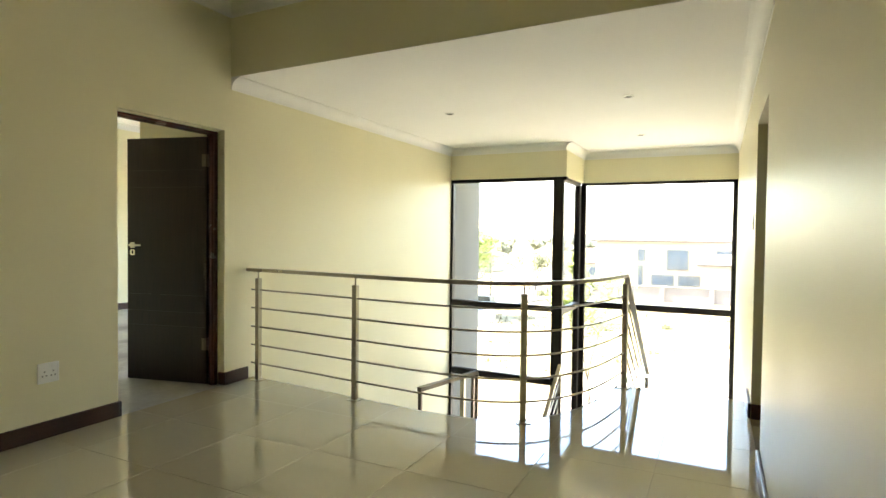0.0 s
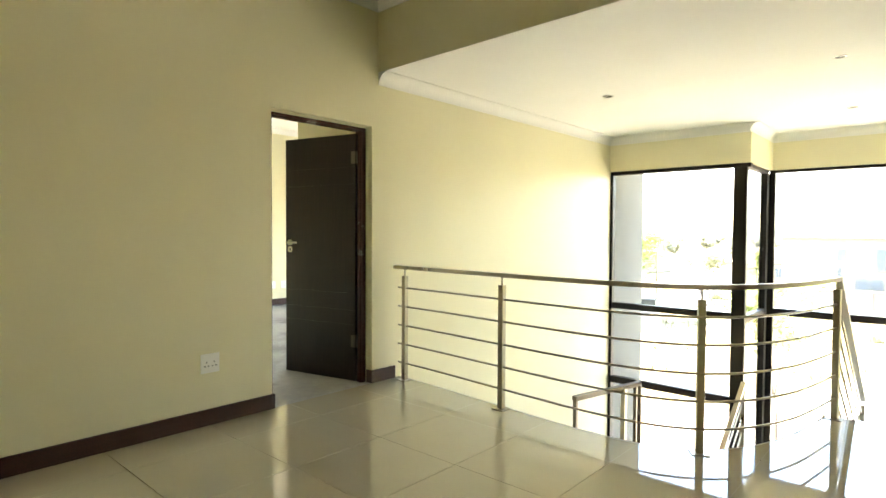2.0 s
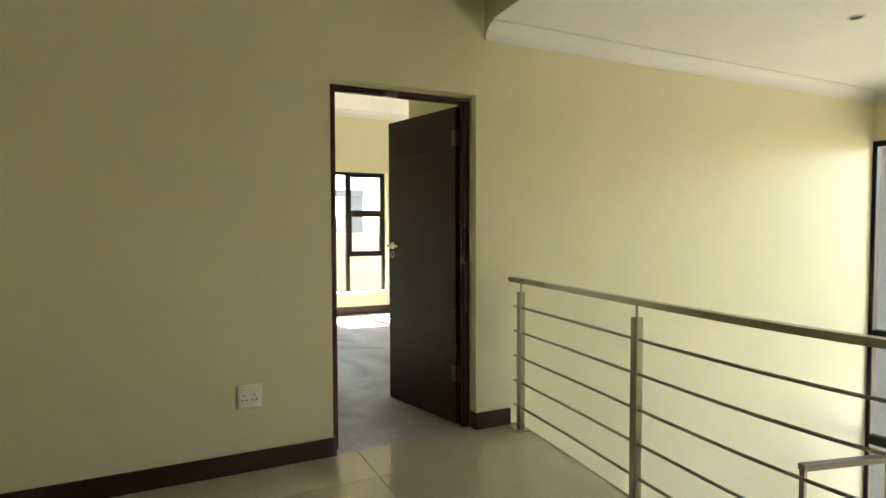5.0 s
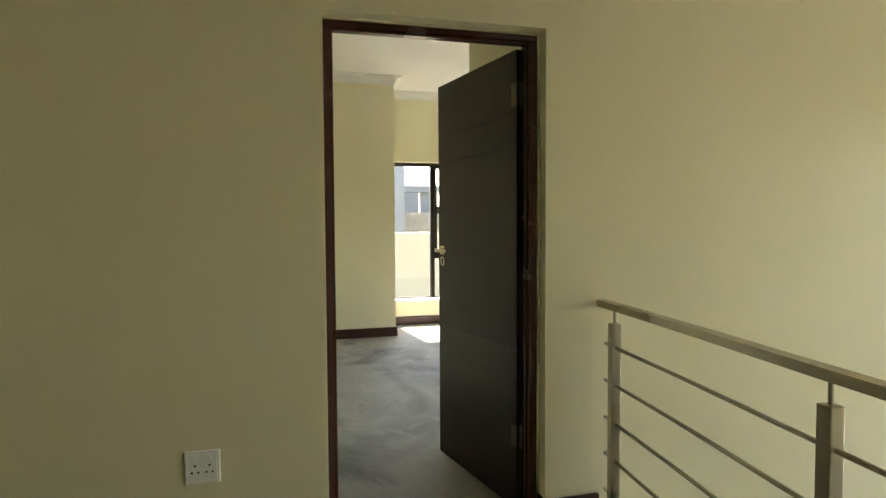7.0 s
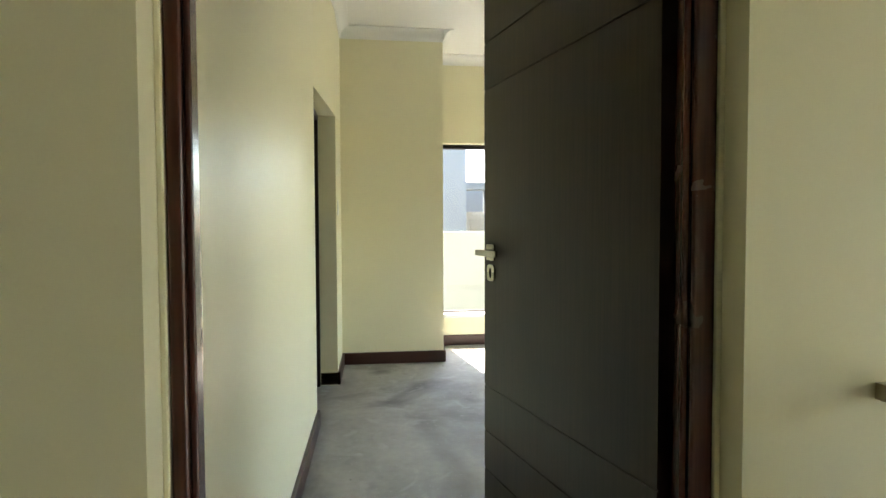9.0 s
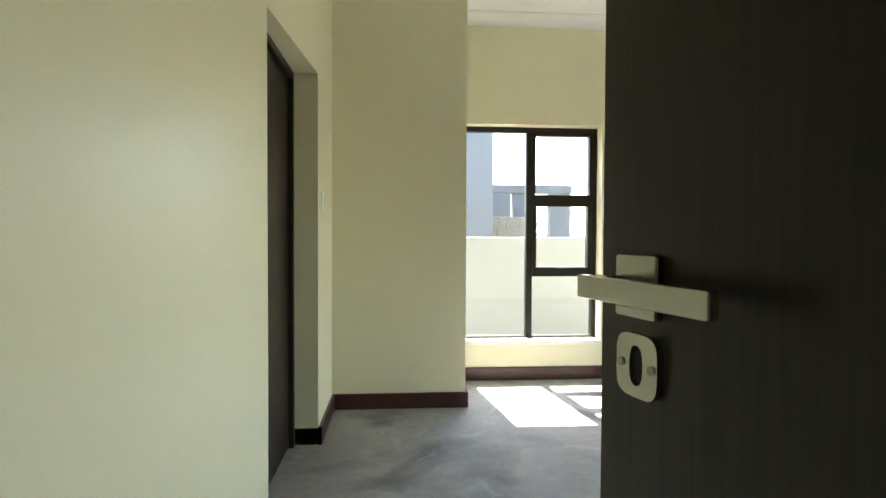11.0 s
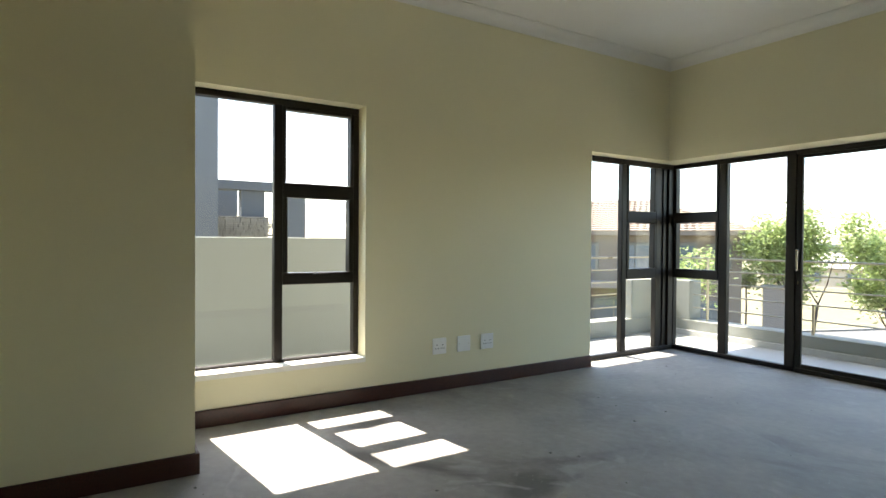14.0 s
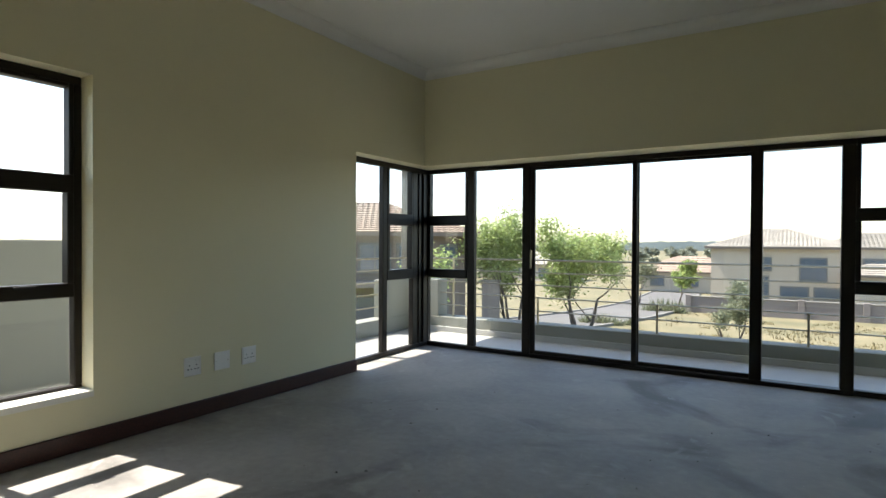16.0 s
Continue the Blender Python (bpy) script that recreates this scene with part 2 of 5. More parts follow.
def sweep(points, half_w, half_h, n=4, up=(0, 0, 1), r=None):
    """A bar of rectangular (n=4) or round section along a polyline."""
    bm = bmesh.new()
    rings = []
    pts = [Vector(p) for p in points]
    for i, p in enumerate(pts):
        d = (pts[min(i + 1, len(pts) - 1)] - pts[max(i - 1, 0)]).normalized()
        side = d.cross(Vector(up))
        side = side.normalized() if side.length > 1e-4 else Vector((1, 0, 0))
        top = side.cross(d).normalized()
        if n == 4:
            ring = [p + side * a * half_w + top * b * half_h for a, b in ((-1, -1), (1, -1), (1, 1), (-1, 1))]
        else:
            rad = r[i] if r else half_w
            ring = [p + (side * math.cos(2 * math.pi * k / n) + top * math.sin(2 * math.pi * k / n)) * rad for k in range(n)]
        rings.append([bm.verts.new(q) for q in ring])
    k = len(rings[0])
    for a, b in zip(rings, rings[1:]):
        for i in range(k):
            f = bm.faces.new((a[i], a[(i + 1) % k], b[(i + 1) % k], b[i]))
            f.smooth = n > 4
    bm.faces.new(rings[0][::-1])
    bm.faces.new(rings[-1])
    return bm


def mesh_of(name, bm, material):
    me = bpy.data.meshes.new(name)
    bmesh.ops.recalc_face_normals(bm, faces=bm.faces)
    bm.to_mesh(me)
    bm.free()
    me.materials.append(material)
    return me


def thing(name, label, category, m=None, group="", kind=""):
    ob = new(name)
    ob.empty_display_size = 0.1
    if m is not None:
        ob.matrix_world = m
    return tagged(ob, label, category, group, kind)


def part(name, bm, material, parent, label=""):
    ob = new(name, mesh_of(name, bm, material))
    ob.parent = parent
    if label:
        ob["label"] = label
    return ob


def solid(name, bm, material, label, category, kind="structure", group=""):
    ob = new(name, mesh_of(name, bm, material))
    return tagged(ob, label, category, group, kind)


def wall_mesh(axis, p0, p1, u0, u1, z0, z1, holes=()):
    """A wall slab from p0 to p1 across its thickness, running u0 to u1, with openings (ua, ub, za, zb) cut through. axis: the one it is thick along."""
    us = sorted({u0, u1, *[h[0] for h in holes], *[h[1] for h in holes]})
    zs = sorted({z0, z1, *[h[2] for h in holes], *[h[3] for h in holes]})
    us = [u for u in us if u0 <= u <= u1]
    zs = [z for z in zs if z0 <= z <= z1]

    def full(i, j):
        if not (0 <= i < len(us) - 1 and 0 <= j < len(zs) - 1):
            return False
        u, z = (us[i] + us[i + 1]) / 2, (zs[j] + zs[j + 1]) / 2
        return not any(a < u < b and c < z < d for a, b, c, d in holes)

    bm = bmesh.new()
    pt = (lambda p, u, z: (p, u, z)) if axis == "x" else (lambda p, u, z: (u, p, z))

    def quad(*q):
        bm.faces.new([bm.verts.new(v) for v in q])

    for i in range(len(us) - 1):
        for j in range(len(zs) - 1):
            if not full(i, j):
                continue
            a, b, c, d = us[i], us[i + 1], zs[j], zs[j + 1]
            for p in (p0, p1):
                quad(pt(p, a, c), pt(p, b, c), pt(p, b, d), pt(p, a, d))
            if not full(i - 1, j):
                quad(pt(p0, a, c), pt(p1, a, c), pt(p1, a, d), pt(p0, a, d))
            if not full(i + 1, j):
                quad(pt(p0, b, c), pt(p1, b, c), pt(p1, b, d), pt(p0, b, d))
            if not full(i, j - 1):
                quad(pt(p0, a, c), pt(p1, a, c), pt(p1, b, c), pt(p0, b, c))
            if not full(i, j + 1):
                quad(pt(p0, a, d), pt(p1, a, d), pt(p1, b, d), pt(p0, b, d))
    bmesh.ops.remove_doubles(bm, verts=bm.verts, dist=1e-5)
    return bm


def cornice(name, a, b, inward, z, size=0.085):
    """A cove cornice under a ceiling at height z, from a to b along a wall, growing inward."""
    bm = bmesh.new()
    prof = [(0.0, -size), (0.007, -size)]
    prof += [(0.007 + (size - 0.014) * (1 - math.cos(t)), -size + 0.004 + (size - 0.012) * math.sin(t)) for t in [k * math.pi / 2 / 8 for k in range(9)]]
    prof += [(size, -0.007), (size, -0.001), (0.0, -0.001)]
    d = (Vector((*b, 0)) - Vector((*a, 0))).normalized()
    nv = Vector((*inward, 0))
    rings = []
    for e in (a, b):
        rings.append([bm.verts.new(Vector((*e, z)) + nv * o + Vector((0, 0, h))) for o, h in prof])
    k = len(prof)
    for i in range(k):
        bm.faces.new((rings[0][i], rings[0][(i + 1) % k], rings[1][(i + 1) % k], rings[1][i]))
    bm.faces.new(rings[0])
    bm.faces.new(rings[1][::-1])
    return solid(name, bm, CORN, "white plaster cove cornice under the ceiling", "cornice")


def skirting(x0, y0, x1, y1, h=0.105):
    return solid("baseboard", box(x0, y0, 0.0, x1, y1, h, 0.006), SKIRT, "dark brown stained wooden skirting board", "skirting")


# ---- the plan ----
X_FAR, Y_END = -4.936, 5.52          # inner faces of the bedroom's outer walls
YC = 0.045                         # face of the wall along the bedroom passage
X_PIER, Y_PIER = -4.230, 0.955
Z_BED, Z_HIGH, Z_LOW = 2.965, 3.13, 2.545
X_R = 3.885                        # right wall of the landing
Y_W1, Y_W2, X_JOG = 5.26, 6.38, 1.70
Z_BELOW = -3.06
DOOR = (0.0, 0.920, -0.05, 2.10)


def spline(p, n=8):
    """A smooth line through the given plan points."""
    out = []
    for i in range(len(p) - 1):
        a, b, c, d = (Vector(p[max(0, min(len(p) - 1, i + k))]) for k in (-1, 0, 1, 2))
        for k in range(n):
            t = k / n
            q = 0.5 * ((2 * b) + (c - a) * t + (2 * a - 5 * b + 4 * c - d) * t * t + (3 * b - a - 3 * c + d) * t ** 3)
            out.append((q.x, q.y))
    return out + [tuple(p[-1])]


RAIL_PLAN = spline([(0.0, 1.18), (0.6, 1.138), (1.19, 1.083), (1.85, 1.038), (2.30, 1.085), (2.62, 1.30), (2.84, 1.75), (2.968, 2.435)])
EDGE_X = [q[0] - 0.05 for q in RAIL_PLAN]
EDGE_Y = [q[1] + 0.055 for q in RAIL_PLAN]


def void_edge(x):
    """Front edge of the stair opening at x, bowed like the balustrade above it."""
    return float(np.interp(x, EDGE_X, EDGE_Y))


# ---- structure: landing ----
H_RD = (1.07, 2.03, -0.05, 2.06)
solid("wall_landing_left", wall_mesh("x", -0.2, 0.0, -4.2, Y_W1 + 0.12, Z_BELOW, 3.2, [DOOR]), WALL, "cream painted wall with a bedroom doorway", "wall")
solid("wall_landing_right", wall_mesh("x", X_R, X_R + 0.2, -4.2, Y_W2 + 0.1, Z_BELOW, 3.2, [H_RD]), WALL, "cream painted wall with a doorway beside the stair", "wall")
solid("wall_landing_back", wall_mesh("y", -4.4, -4.2, -0.2, X_R + 0.2, Z_BELOW, 3.2), WALL, "cream painted end wall of the landing", "wall")
def prism(plan, z0, z1):
    bm = bmesh.new()
    lo = [bm.verts.new((x, y, z0)) for x, y in plan]
    hi = [bm.verts.new((x, y, z1)) for x, y in plan]
    n_ = len(plan)
    bm.faces.new(lo[::-1])
    bm.faces.new(hi)
    for k in range(n_):
        bm.faces.new((lo[k], lo[(k + 1) % n_], hi[(k + 1) % n_], hi[k]))
    return bm


BK0, BK1 = 0.985, 0.850                     # the bulkhead's face at either wall
solid("bulkhead", prism([(0.0, BK0), (X_R, BK1), (X_R, 1.2), (0.0, 1.2)], Z_LOW + 0.004, 3.2), WALL, "cream painted bulkhead dropping to the lower ceiling", "bulkhead")
solid("ceiling_landing", box(-0.2, -4.2, Z_HIGH, X_R + 0.2, 1.1, Z_HIGH + 0.1), CEIL, "white painted ceiling over the landing", "ceiling")
solid("ceiling_stair", prism([(0.0, BK0 + 0.002), (X_R, BK1 + 0.002), (X_R, Y_W2 + 0.1), (0.0, Y_W2 + 0.1)], Z_LOW, Z_LOW + 0.2), CEIL, "white painted lower ceiling over the stairwell", "ceiling")
solid("ceiling_side_room", box(X_R + 0.2, -0.5, 2.6, X_R + 3.0, 3.5, 2.7), CEIL, "white ceiling of the dim side room", "ceiling")
solid("wall_side_room", wall_mesh("x", X_R + 2.2, X_R + 2.4, -0.5, 3.5, 0, 2.6), WALL, "cream wall of the dim side room", "wall")
solid("wall_side_room_a", wall_mesh("y", -0.5, -0.3, X_R + 0.2, X_R + 2.2, 0, 2.6), WALL, "cream wall of the dim side room", "wall")
solid("wall_side_room_b", wall_mesh("y", 3.3, 3.5, X_R + 0.2, X_R + 2.2, 0, 2.6), WALL, "cream wall of the dim side room", "wall")
solid("floor_side_room", box(X_R + 0.2, -0.5, -0.2, X_R + 2.4, 3.5, 0.0), SCREED, "bare floor of the dim side room", "floor")
for a, b, n_, z in (((0, -4.2), (0, BK0), (1, 0), Z_HIGH), ((0.0, BK0), (X_R, BK1), (0, -1), Z_HIGH), ((X_R, -4.2), (X_R, BK1), (-1, 0), Z_HIGH),
                    ((0, BK0 + 0.002), (0, Y_W1), (1, 0), Z_LOW), ((X_R, BK1 + 0.002), (X_R, Y_W2), (-1, 0), Z_LOW), ((0, Y_W1), (X_JOG + 0.06, Y_W1), (0, -1), Z_LOW),
                    ((X_JOG + 0.06, Y_W1 - 0.08), (X_JOG + 0.06, Y_W2), (1, 0), Z_LOW), ((X_JOG, Y_W2), (X_R, Y_W2), (0, -1), Z_LOW)):
    cornice("cornice", a, b, n_, z, 0.10)
Z_HEAD = 2.088
solid("lintel_1", box(0.0, Y_W1, Z_HEAD, X_JOG + 0.06, Y_W1 + 0.2, Z_LOW), WALL, "cream painted beam over the stair window", "lintel")
solid("lintel_2", box(X_JOG - 0.14, Y_W1 + 0.2, Z_HEAD, X_JOG + 0.06, Y_W2 + 0.2, Z_LOW), WALL, "cream painted beam over the narrow stair window", "lintel")
solid("lintel_3", box(X_JOG + 0.06, Y_W2, Z_HEAD, X_R, Y_W2 + 0.2, Z_LOW), WALL, "cream painted beam over the wide stair window", "lintel")
solid("roof_slab", box(-5.4, -4.4, 3.3, X_R + 2.4, 6.1, 3.5), GREYPL, "flat concrete roof slab of the house", "roof")
solid("floor_below", box(-0.2, -4.4, Z_BELOW - 0.2, X_R + 0.2, Y_W2 + 0.1, Z_BELOW), TILE, "pale tiled floor of the storey below", "floor")


def slab_mesh(top, bottom, grow=0.0):
    """The landing slab with the bowed stair opening cut from it."""
    bm = bmesh.new()
    xs = [2.90 * (1 - (1 - i / 48) ** 2.2) for i in range(49)]
    for a, b in zip(xs, xs[1:]):
        ya, yb = void_edge(a) - grow, void_edge(b) - grow
        t = [(a, -4.2, top), (b, -4.2, top), (b, yb, top), (a, ya, top)]
        u = [(x, y, bottom) for x, y, _ in t]
        for q in (t, u[::-1], (t[3], t[2], u[2], u[3])):
            bm.faces.new([bm.verts.new(v) for v in q])
    bmesh.ops.remove_doubles(bm, verts=bm.verts, dist=1e-5)
    add_box(bm, 2.90, -4.2, bottom, X_R, 2.50, top)
    return bm


floor_landing = solid("floor", slab_mesh(-0.012, -0.26), GROUT, "landing slab under polished cream tiles", "floor")
nosing = [(x, void_edge(x) - 0.008, -0.135) for x in [2.90 * (1 - (1 - i / 40) ** 2.2) for i in range(41)]]
solid("trim", sweep(nosing + [(2.90, 2.50, -0.135)], 0.006, 0.135), CEIL, "white painted edge of the stair opening", "slab edge")

for r in ((-0.2, 0.0, -0.05, -0.058, 0.011, 2.10), (-0.2, 0.909, -0.05, -0.058, 0.920, 2.10), (-0.2, 0.011, 2.09, -0.058, 0.909, 2.10)):
    solid("trim", box(*r, 0.003), WALL, "cream plaster return round the door frame", "reveal")

# ---- structure: bedroom ----
BW = (1.00, 2.17, 0.315, 2.09)             # side window opening
CW_Y, CW_Z = 4.413, 1.972                    # corner glazing starts here, and its head
X_OUT, Y_OUT = -5.18, 6.02
BD = (-3.57, -2.655, 0.0, 2.075)             # bathroom doorway
solid("wall_bedroom_far", wall_mesh("x", X_OUT, X_FAR, Y_PIER - 0.2, Y_OUT, -0.3, 3.3, [BW, (CW_Y, Y_OUT, -0.06, CW_Z)]), WALL, "cream painted outer wall with a tall window", "wall")
solid("wall_bedroom_end", wall_mesh("y", Y_END, Y_OUT, X_FAR, -0.2, -0.3, 3.3, [(X_FAR, -0.55, -0.06, CW_Z)]), WALL, "cream painted wall over wide sliding doors", "wall")
# unseen skin over the cream wall, added to neutralise its sunlit bounce
solid("wall_bounce_skin", wall_mesh("x", X_OUT - 0.03, X_OUT - 0.002, Y_PIER - 2.2, Y_OUT, -0.3, 3.3, [BW, (CW_Y, Y_OUT, -0.06, CW_Z)]), GREYPL, "unseen grey outer skin added to keep yellow out of the bounced light", "wall")
YN = -0.025                                      # the passage wall sits further back before the doorway
solid("wall_passage", box(BD[1], -0.2, 0.0, -0.2, YN, 3.2), WALL, "cream painted wall of the bedroom passage", "wall")
solid("wall_passage_far", box(X_PIER, -0.2, 0.0, BD[0], YC, 3.2), WALL, "cream painted wall past the bathroom door", "wall")
solid("wall_over_door", prism([(BD[0], -0.2), (BD[1], -0.2), (BD[1], YN), (BD[0], YC)], BD[3], 3.2), WALL, "cream painted wall over the bathroom door", "wall")
solid("wall_pier", box(X_FAR, -0.2, 0.0, X_PIER, Y_PIER, 3.2), WALL, "cream painted wall pier beside the window", "wall")
NIB = (-1.0, 0.885, -0.2, 1.005)                # short return wall that the open door stands against
solid("wall_return", box(NIB[0], NIB[1], 0.0, NIB[2], NIB[3], 3.2), WALL, "cream painted return wall behind the open door", "wall")
solid("ceiling_bedroom", box(X_OUT, -0.2, Z_BED, -0.2, Y_OUT, Z_BED + 0.15), CEIL, "white painted bedroom ceiling", "ceiling")
for a, b, n_ in (((X_FAR, Y_PIER), (X_FAR, Y_END), (1, 0)), ((X_FAR, Y_END), (-0.2, Y_END), (0, -1)), ((X_PIER, YC), (X_PIER, Y_PIER), (1, 0)),
                 ((X_FAR, Y_PIER), (X_PIER + 0.085, Y_PIER), (0, 1)), ((X_PIER, YC), (BD[0], YC), (0, 1)), ((BD[0], YC), (BD[1], YN), (0, 1)), ((BD[1], YN), (-0.2, YN), (0, 1)), ((-0.2, YN), (-0.2, NIB[1]), (-1, 0)), ((-0.2, NIB[1]), (NIB[0], NIB[1]), (0, -1)), ((NIB[0], NIB[1] - 0.09), (NIB[0], NIB[3]), (-1, 0)), ((-0.2, NIB[3]), (-0.2, Y_END), (-1, 0))):
    cornice("cornice", a, b, n_, Z_BED, 0.09)


def screed_mesh():
    """Hand-floated screed: a fine grid with slight waves."""
    bm = bmesh.new()
    nx, ny = 70, 80
    x0, x1, y0, y1 = X_OUT + 0.06, -0.004, -0.2, Y_OUT - 0.1
    g = [[None] * (ny + 1) for _ in range(nx + 1)]
    for i in range(nx + 1):
        for j in range(ny + 1):
            x, y = x0 + (x1 - x0) * i / nx, y0 + (y1 - y0) * j / ny
            g[i][j] = bm.verts.new((x, y, -0.002 + 0.0025 * noise.noise((x * 1.3, y * 1.3, 0))))
    for i in range(nx):
        for j in range(ny):
            bm.faces.new((g[i][j], g[i + 1][j], g[i + 1][j + 1], g[i][j + 1])).smooth = True
    add_box(bm, x0, y0, -0.3, x1, y1, -0.02)
    return bm


solid("floor_bedroom", screed_mesh(), SCREED, "bare grey cement screed floor with trowel stains", "floor")
solid("floor_bathroom", box(-4.1, -2.6, -0.3, -0.2, -0.2, -0.01), SCREED, "bare cement floor of the bathroom", "floor")
solid("wall_bathroom", wall_mesh("y", -2.8, -2.6, -4.1, 0, -0.3, 3.2), WALL, "cream painted bathroom wall", "wall")
solid("wall_bathroom_side", wall_mesh("x", -4.3, -4.1, -2.8, -0.2, -0.3, 3.2), WALL, "cream painted bathroom wall", "wall")
solid("ceiling_bathroom", box(-4.3, -2.8, 3.2, 0, -0.2, 3.3), CEIL, "white bathroom ceiling", "ceiling")

# skirtings
for s in ((0.0, -4.2, 0.02, 0.0), (0.0, 0.92, 0.02, 1.17), (-0.058, 0.0005, 0.02, 0.016), (-0.058, 0.904, 0.02, 0.9195), (X_R - 0.02, -4.2, X_R, 1.07), (X_R - 0.02, 2.03, X_R, 2.49),
          (X_PIER, YC, X_PIER + 0.02, Y_PIER + 0.02), (X_FAR, Y_PIER, X_PIER, Y_PIER + 0.02), (X_FAR, Y_PIER + 0.02, X_FAR + 0.02, CW_Y),
          (X_PIER + 0.02, YC, -3.57, YC + 0.02), (BD[1], YN, -0.2, YN + 0.02), (-3.59, -0.09, -3.57, YC + 0.02),
          (-0.22, NIB[3], -0.2, Y_END), (NIB[0] - 0.02, NIB[1] - 0.002, NIB[0], NIB[3]), (X_R, 2.01, X_R + 0.2, 2.03)):
    skirting(*s)
solid("window_sill", box(X_FAR - 0.16, BW[0], BW[2] - 0.03, X_FAR + 0.012, BW[1], BW[2] + 0.006, 0.004), SILL, "white painted sill under the tall window", "sill")


# ---- doors ----
def lever_handle(parent, z, x, y, out):
    """Square rose, flat lever and keyhole plate on one face of a leaf; out: -1 or 1 along y."""
    s = out
    lo = lambda a, b: (min(a, b), max(a, b))
    y0, y1 = lo(y, y + s * 0.009)
    h = part("door_handle", box(x - 0.0245, y0, z - 0.0245, x + 0.0245, y1, z + 0.0245, 0.003), CHROME, parent, "satin nickel square rose with a flat lever")
    y0, y1 = lo(y + s * 0.008, y + s * 0.040)
    part("neck", box(x - 0.009, y0, z - 0.009, x + 0.009, y1, z + 0.009, 0.003), CHROME, h)
    y0, y1 = lo(y + s * 0.038, y + s * 0.047)
    part("lever", box(x - 0.019, y0, z - 0.0088, x + 0.116, y1, z + 0.0088, 0.002), CHROME, h)
    bm = bmesh.new()
    ring_o, ring_i = [], []
    for k in range(32):
        t = 2 * math.pi * k / 32
        c, q = math.cos(t), math.sin(t)
        ring_o.append((x + 0.0245 * math.copysign(abs(c) ** 0.5, c), z - 0.061 + 0.0245 * math.copysign(abs(q) ** 0.5, q)))
        ring_i.append((x + 0.008 * math.copysign(abs(c) ** 0.8, c), z - 0.061 + 0.0155 * math.copysign(abs(q) ** 0.8, q)))
    layers = []
    for yy in (y, y + s * 0.006):
        layers.append([[bm.verts.new((a, yy, b)) for a, b in r] for r in (ring_o, ring_i)])
    for k in range(32):
        j = (k + 1) % 32
        (o0, i0), (o1, i1) = layers
        bm.faces.new((o1[k], o1[j], i1[j], i1[k]))
        bm.faces.new((o0[k], o0[j], o1[j], o1[k]))
        bm.faces.new((i0[k], i0[j], i1[j], i1[k]))
    plate = part("keyhole_plate", bm, CHROME, parent, "satin nickel oval keyhole plate")
    part("keyhole", box(x - 0.009, min(y, y + s * 0.001), z - 0.0775, x + 0.009, max(y, y + s * 0.001), z - 0.0445, 0.0003, 1), HOLE, plate)
    for dx in (-0.018, 0.018):
        bm = disc(0.0035, 0, 0.0015, 12)
        bmesh.ops.rotate(bm, verts=bm.verts, matrix=Matrix.Rotation(radians(90) * (1 if s < 0 else -1), 3, "X"))
        bmesh.ops.translate(bm, verts=bm.verts, vec=(x + dx, y + s * 0.006, z - 0.061))
        part("screw", bm, STEEL, plate)


def leaf_mesh(w, h, t, grooves):
    """Flush leaf whose faces are scored by horizontal grooves."""
    bm = bmesh.new()
    zs = [0.012] + [g + d for g in grooves for d in (-0.003, 0.003)] + [h]
    for i in range(len(zs) - 1):
        inset = 0.003 if i % 2 else 0.0
        add_box(bm, 0.0, -t / 2 + inset, zs[i], w, t / 2 - inset, zs[i + 1])
    return bm


# the open bedroom door; the leaf's x runs from the hinges to the lock edge
door_1 = thing("door_1", "dark brown veneered bedroom door standing open in a red-brown frame", "door", Matrix.Identity(4), kind="structure")
for n_, b in (("frame_jamb", (-0.150, 0.012, 0, -0.060, 0.038, 2.063)), ("frame_jamb", (-0.150, 0.866, 0, -0.060, 0.908, 2.063)), ("frame_head", (-0.150, 0.012, 2.063, -0.060, 0.908, 2.088))):
    part(n_, box(*b, 0.006, 3), FRAMEWOOD, door_1, "red-brown varnished door frame")
for n_, b in (("stop_bead", (-0.104, 0.038, 0, -0.072, 0.049, 2.052)), ("stop_bead", (-0.104, 0.854, 0, -0.072, 0.866, 2.052)), ("stop_bead", (-0.104, 0.038, 2.052, -0.072, 0.866, 2.063))):
    part(n_, box(*b, 0.004, 3), FRAMEWOOD, door_1)
strike = part("strike_plate", box(-0.140, 0.0375, 1.00, -0.112, 0.0405, 1.18, 0.001), CHROME, door_1, "nickel strike plate on the frame")
for za, zb in ((1.025, 1.055), (1.075, 1.095), (1.11, 1.14)):
    part("slot", box(-0.133, 0.0400, za, -0.119, 0.0410, zb), HOLE, strike)
HINGE = (-0.118, 0.854)
leaf_dir = Vector((-0.857, 0.682)) - Vector(HINGE)
leaf_w = 0.758
leaf = part("leaf", leaf_mesh(leaf_w, 2.042, 0.042, (0.48, 0.60, 0.74, 1.63, 1.77)), DOORWOOD, door_1, "dark wenge veneer leaf with scored lines")
leaf.matrix_basis = pose(HINGE[0], HINGE[1], 0, 0, 0, math.degrees(math.atan2(leaf_dir.y, leaf_dir.x)))
part("lock_edge", box(leaf_w, -0.012, 1.02, leaf_w + 0.0015, 0.012, 1.24), CHROME, leaf)


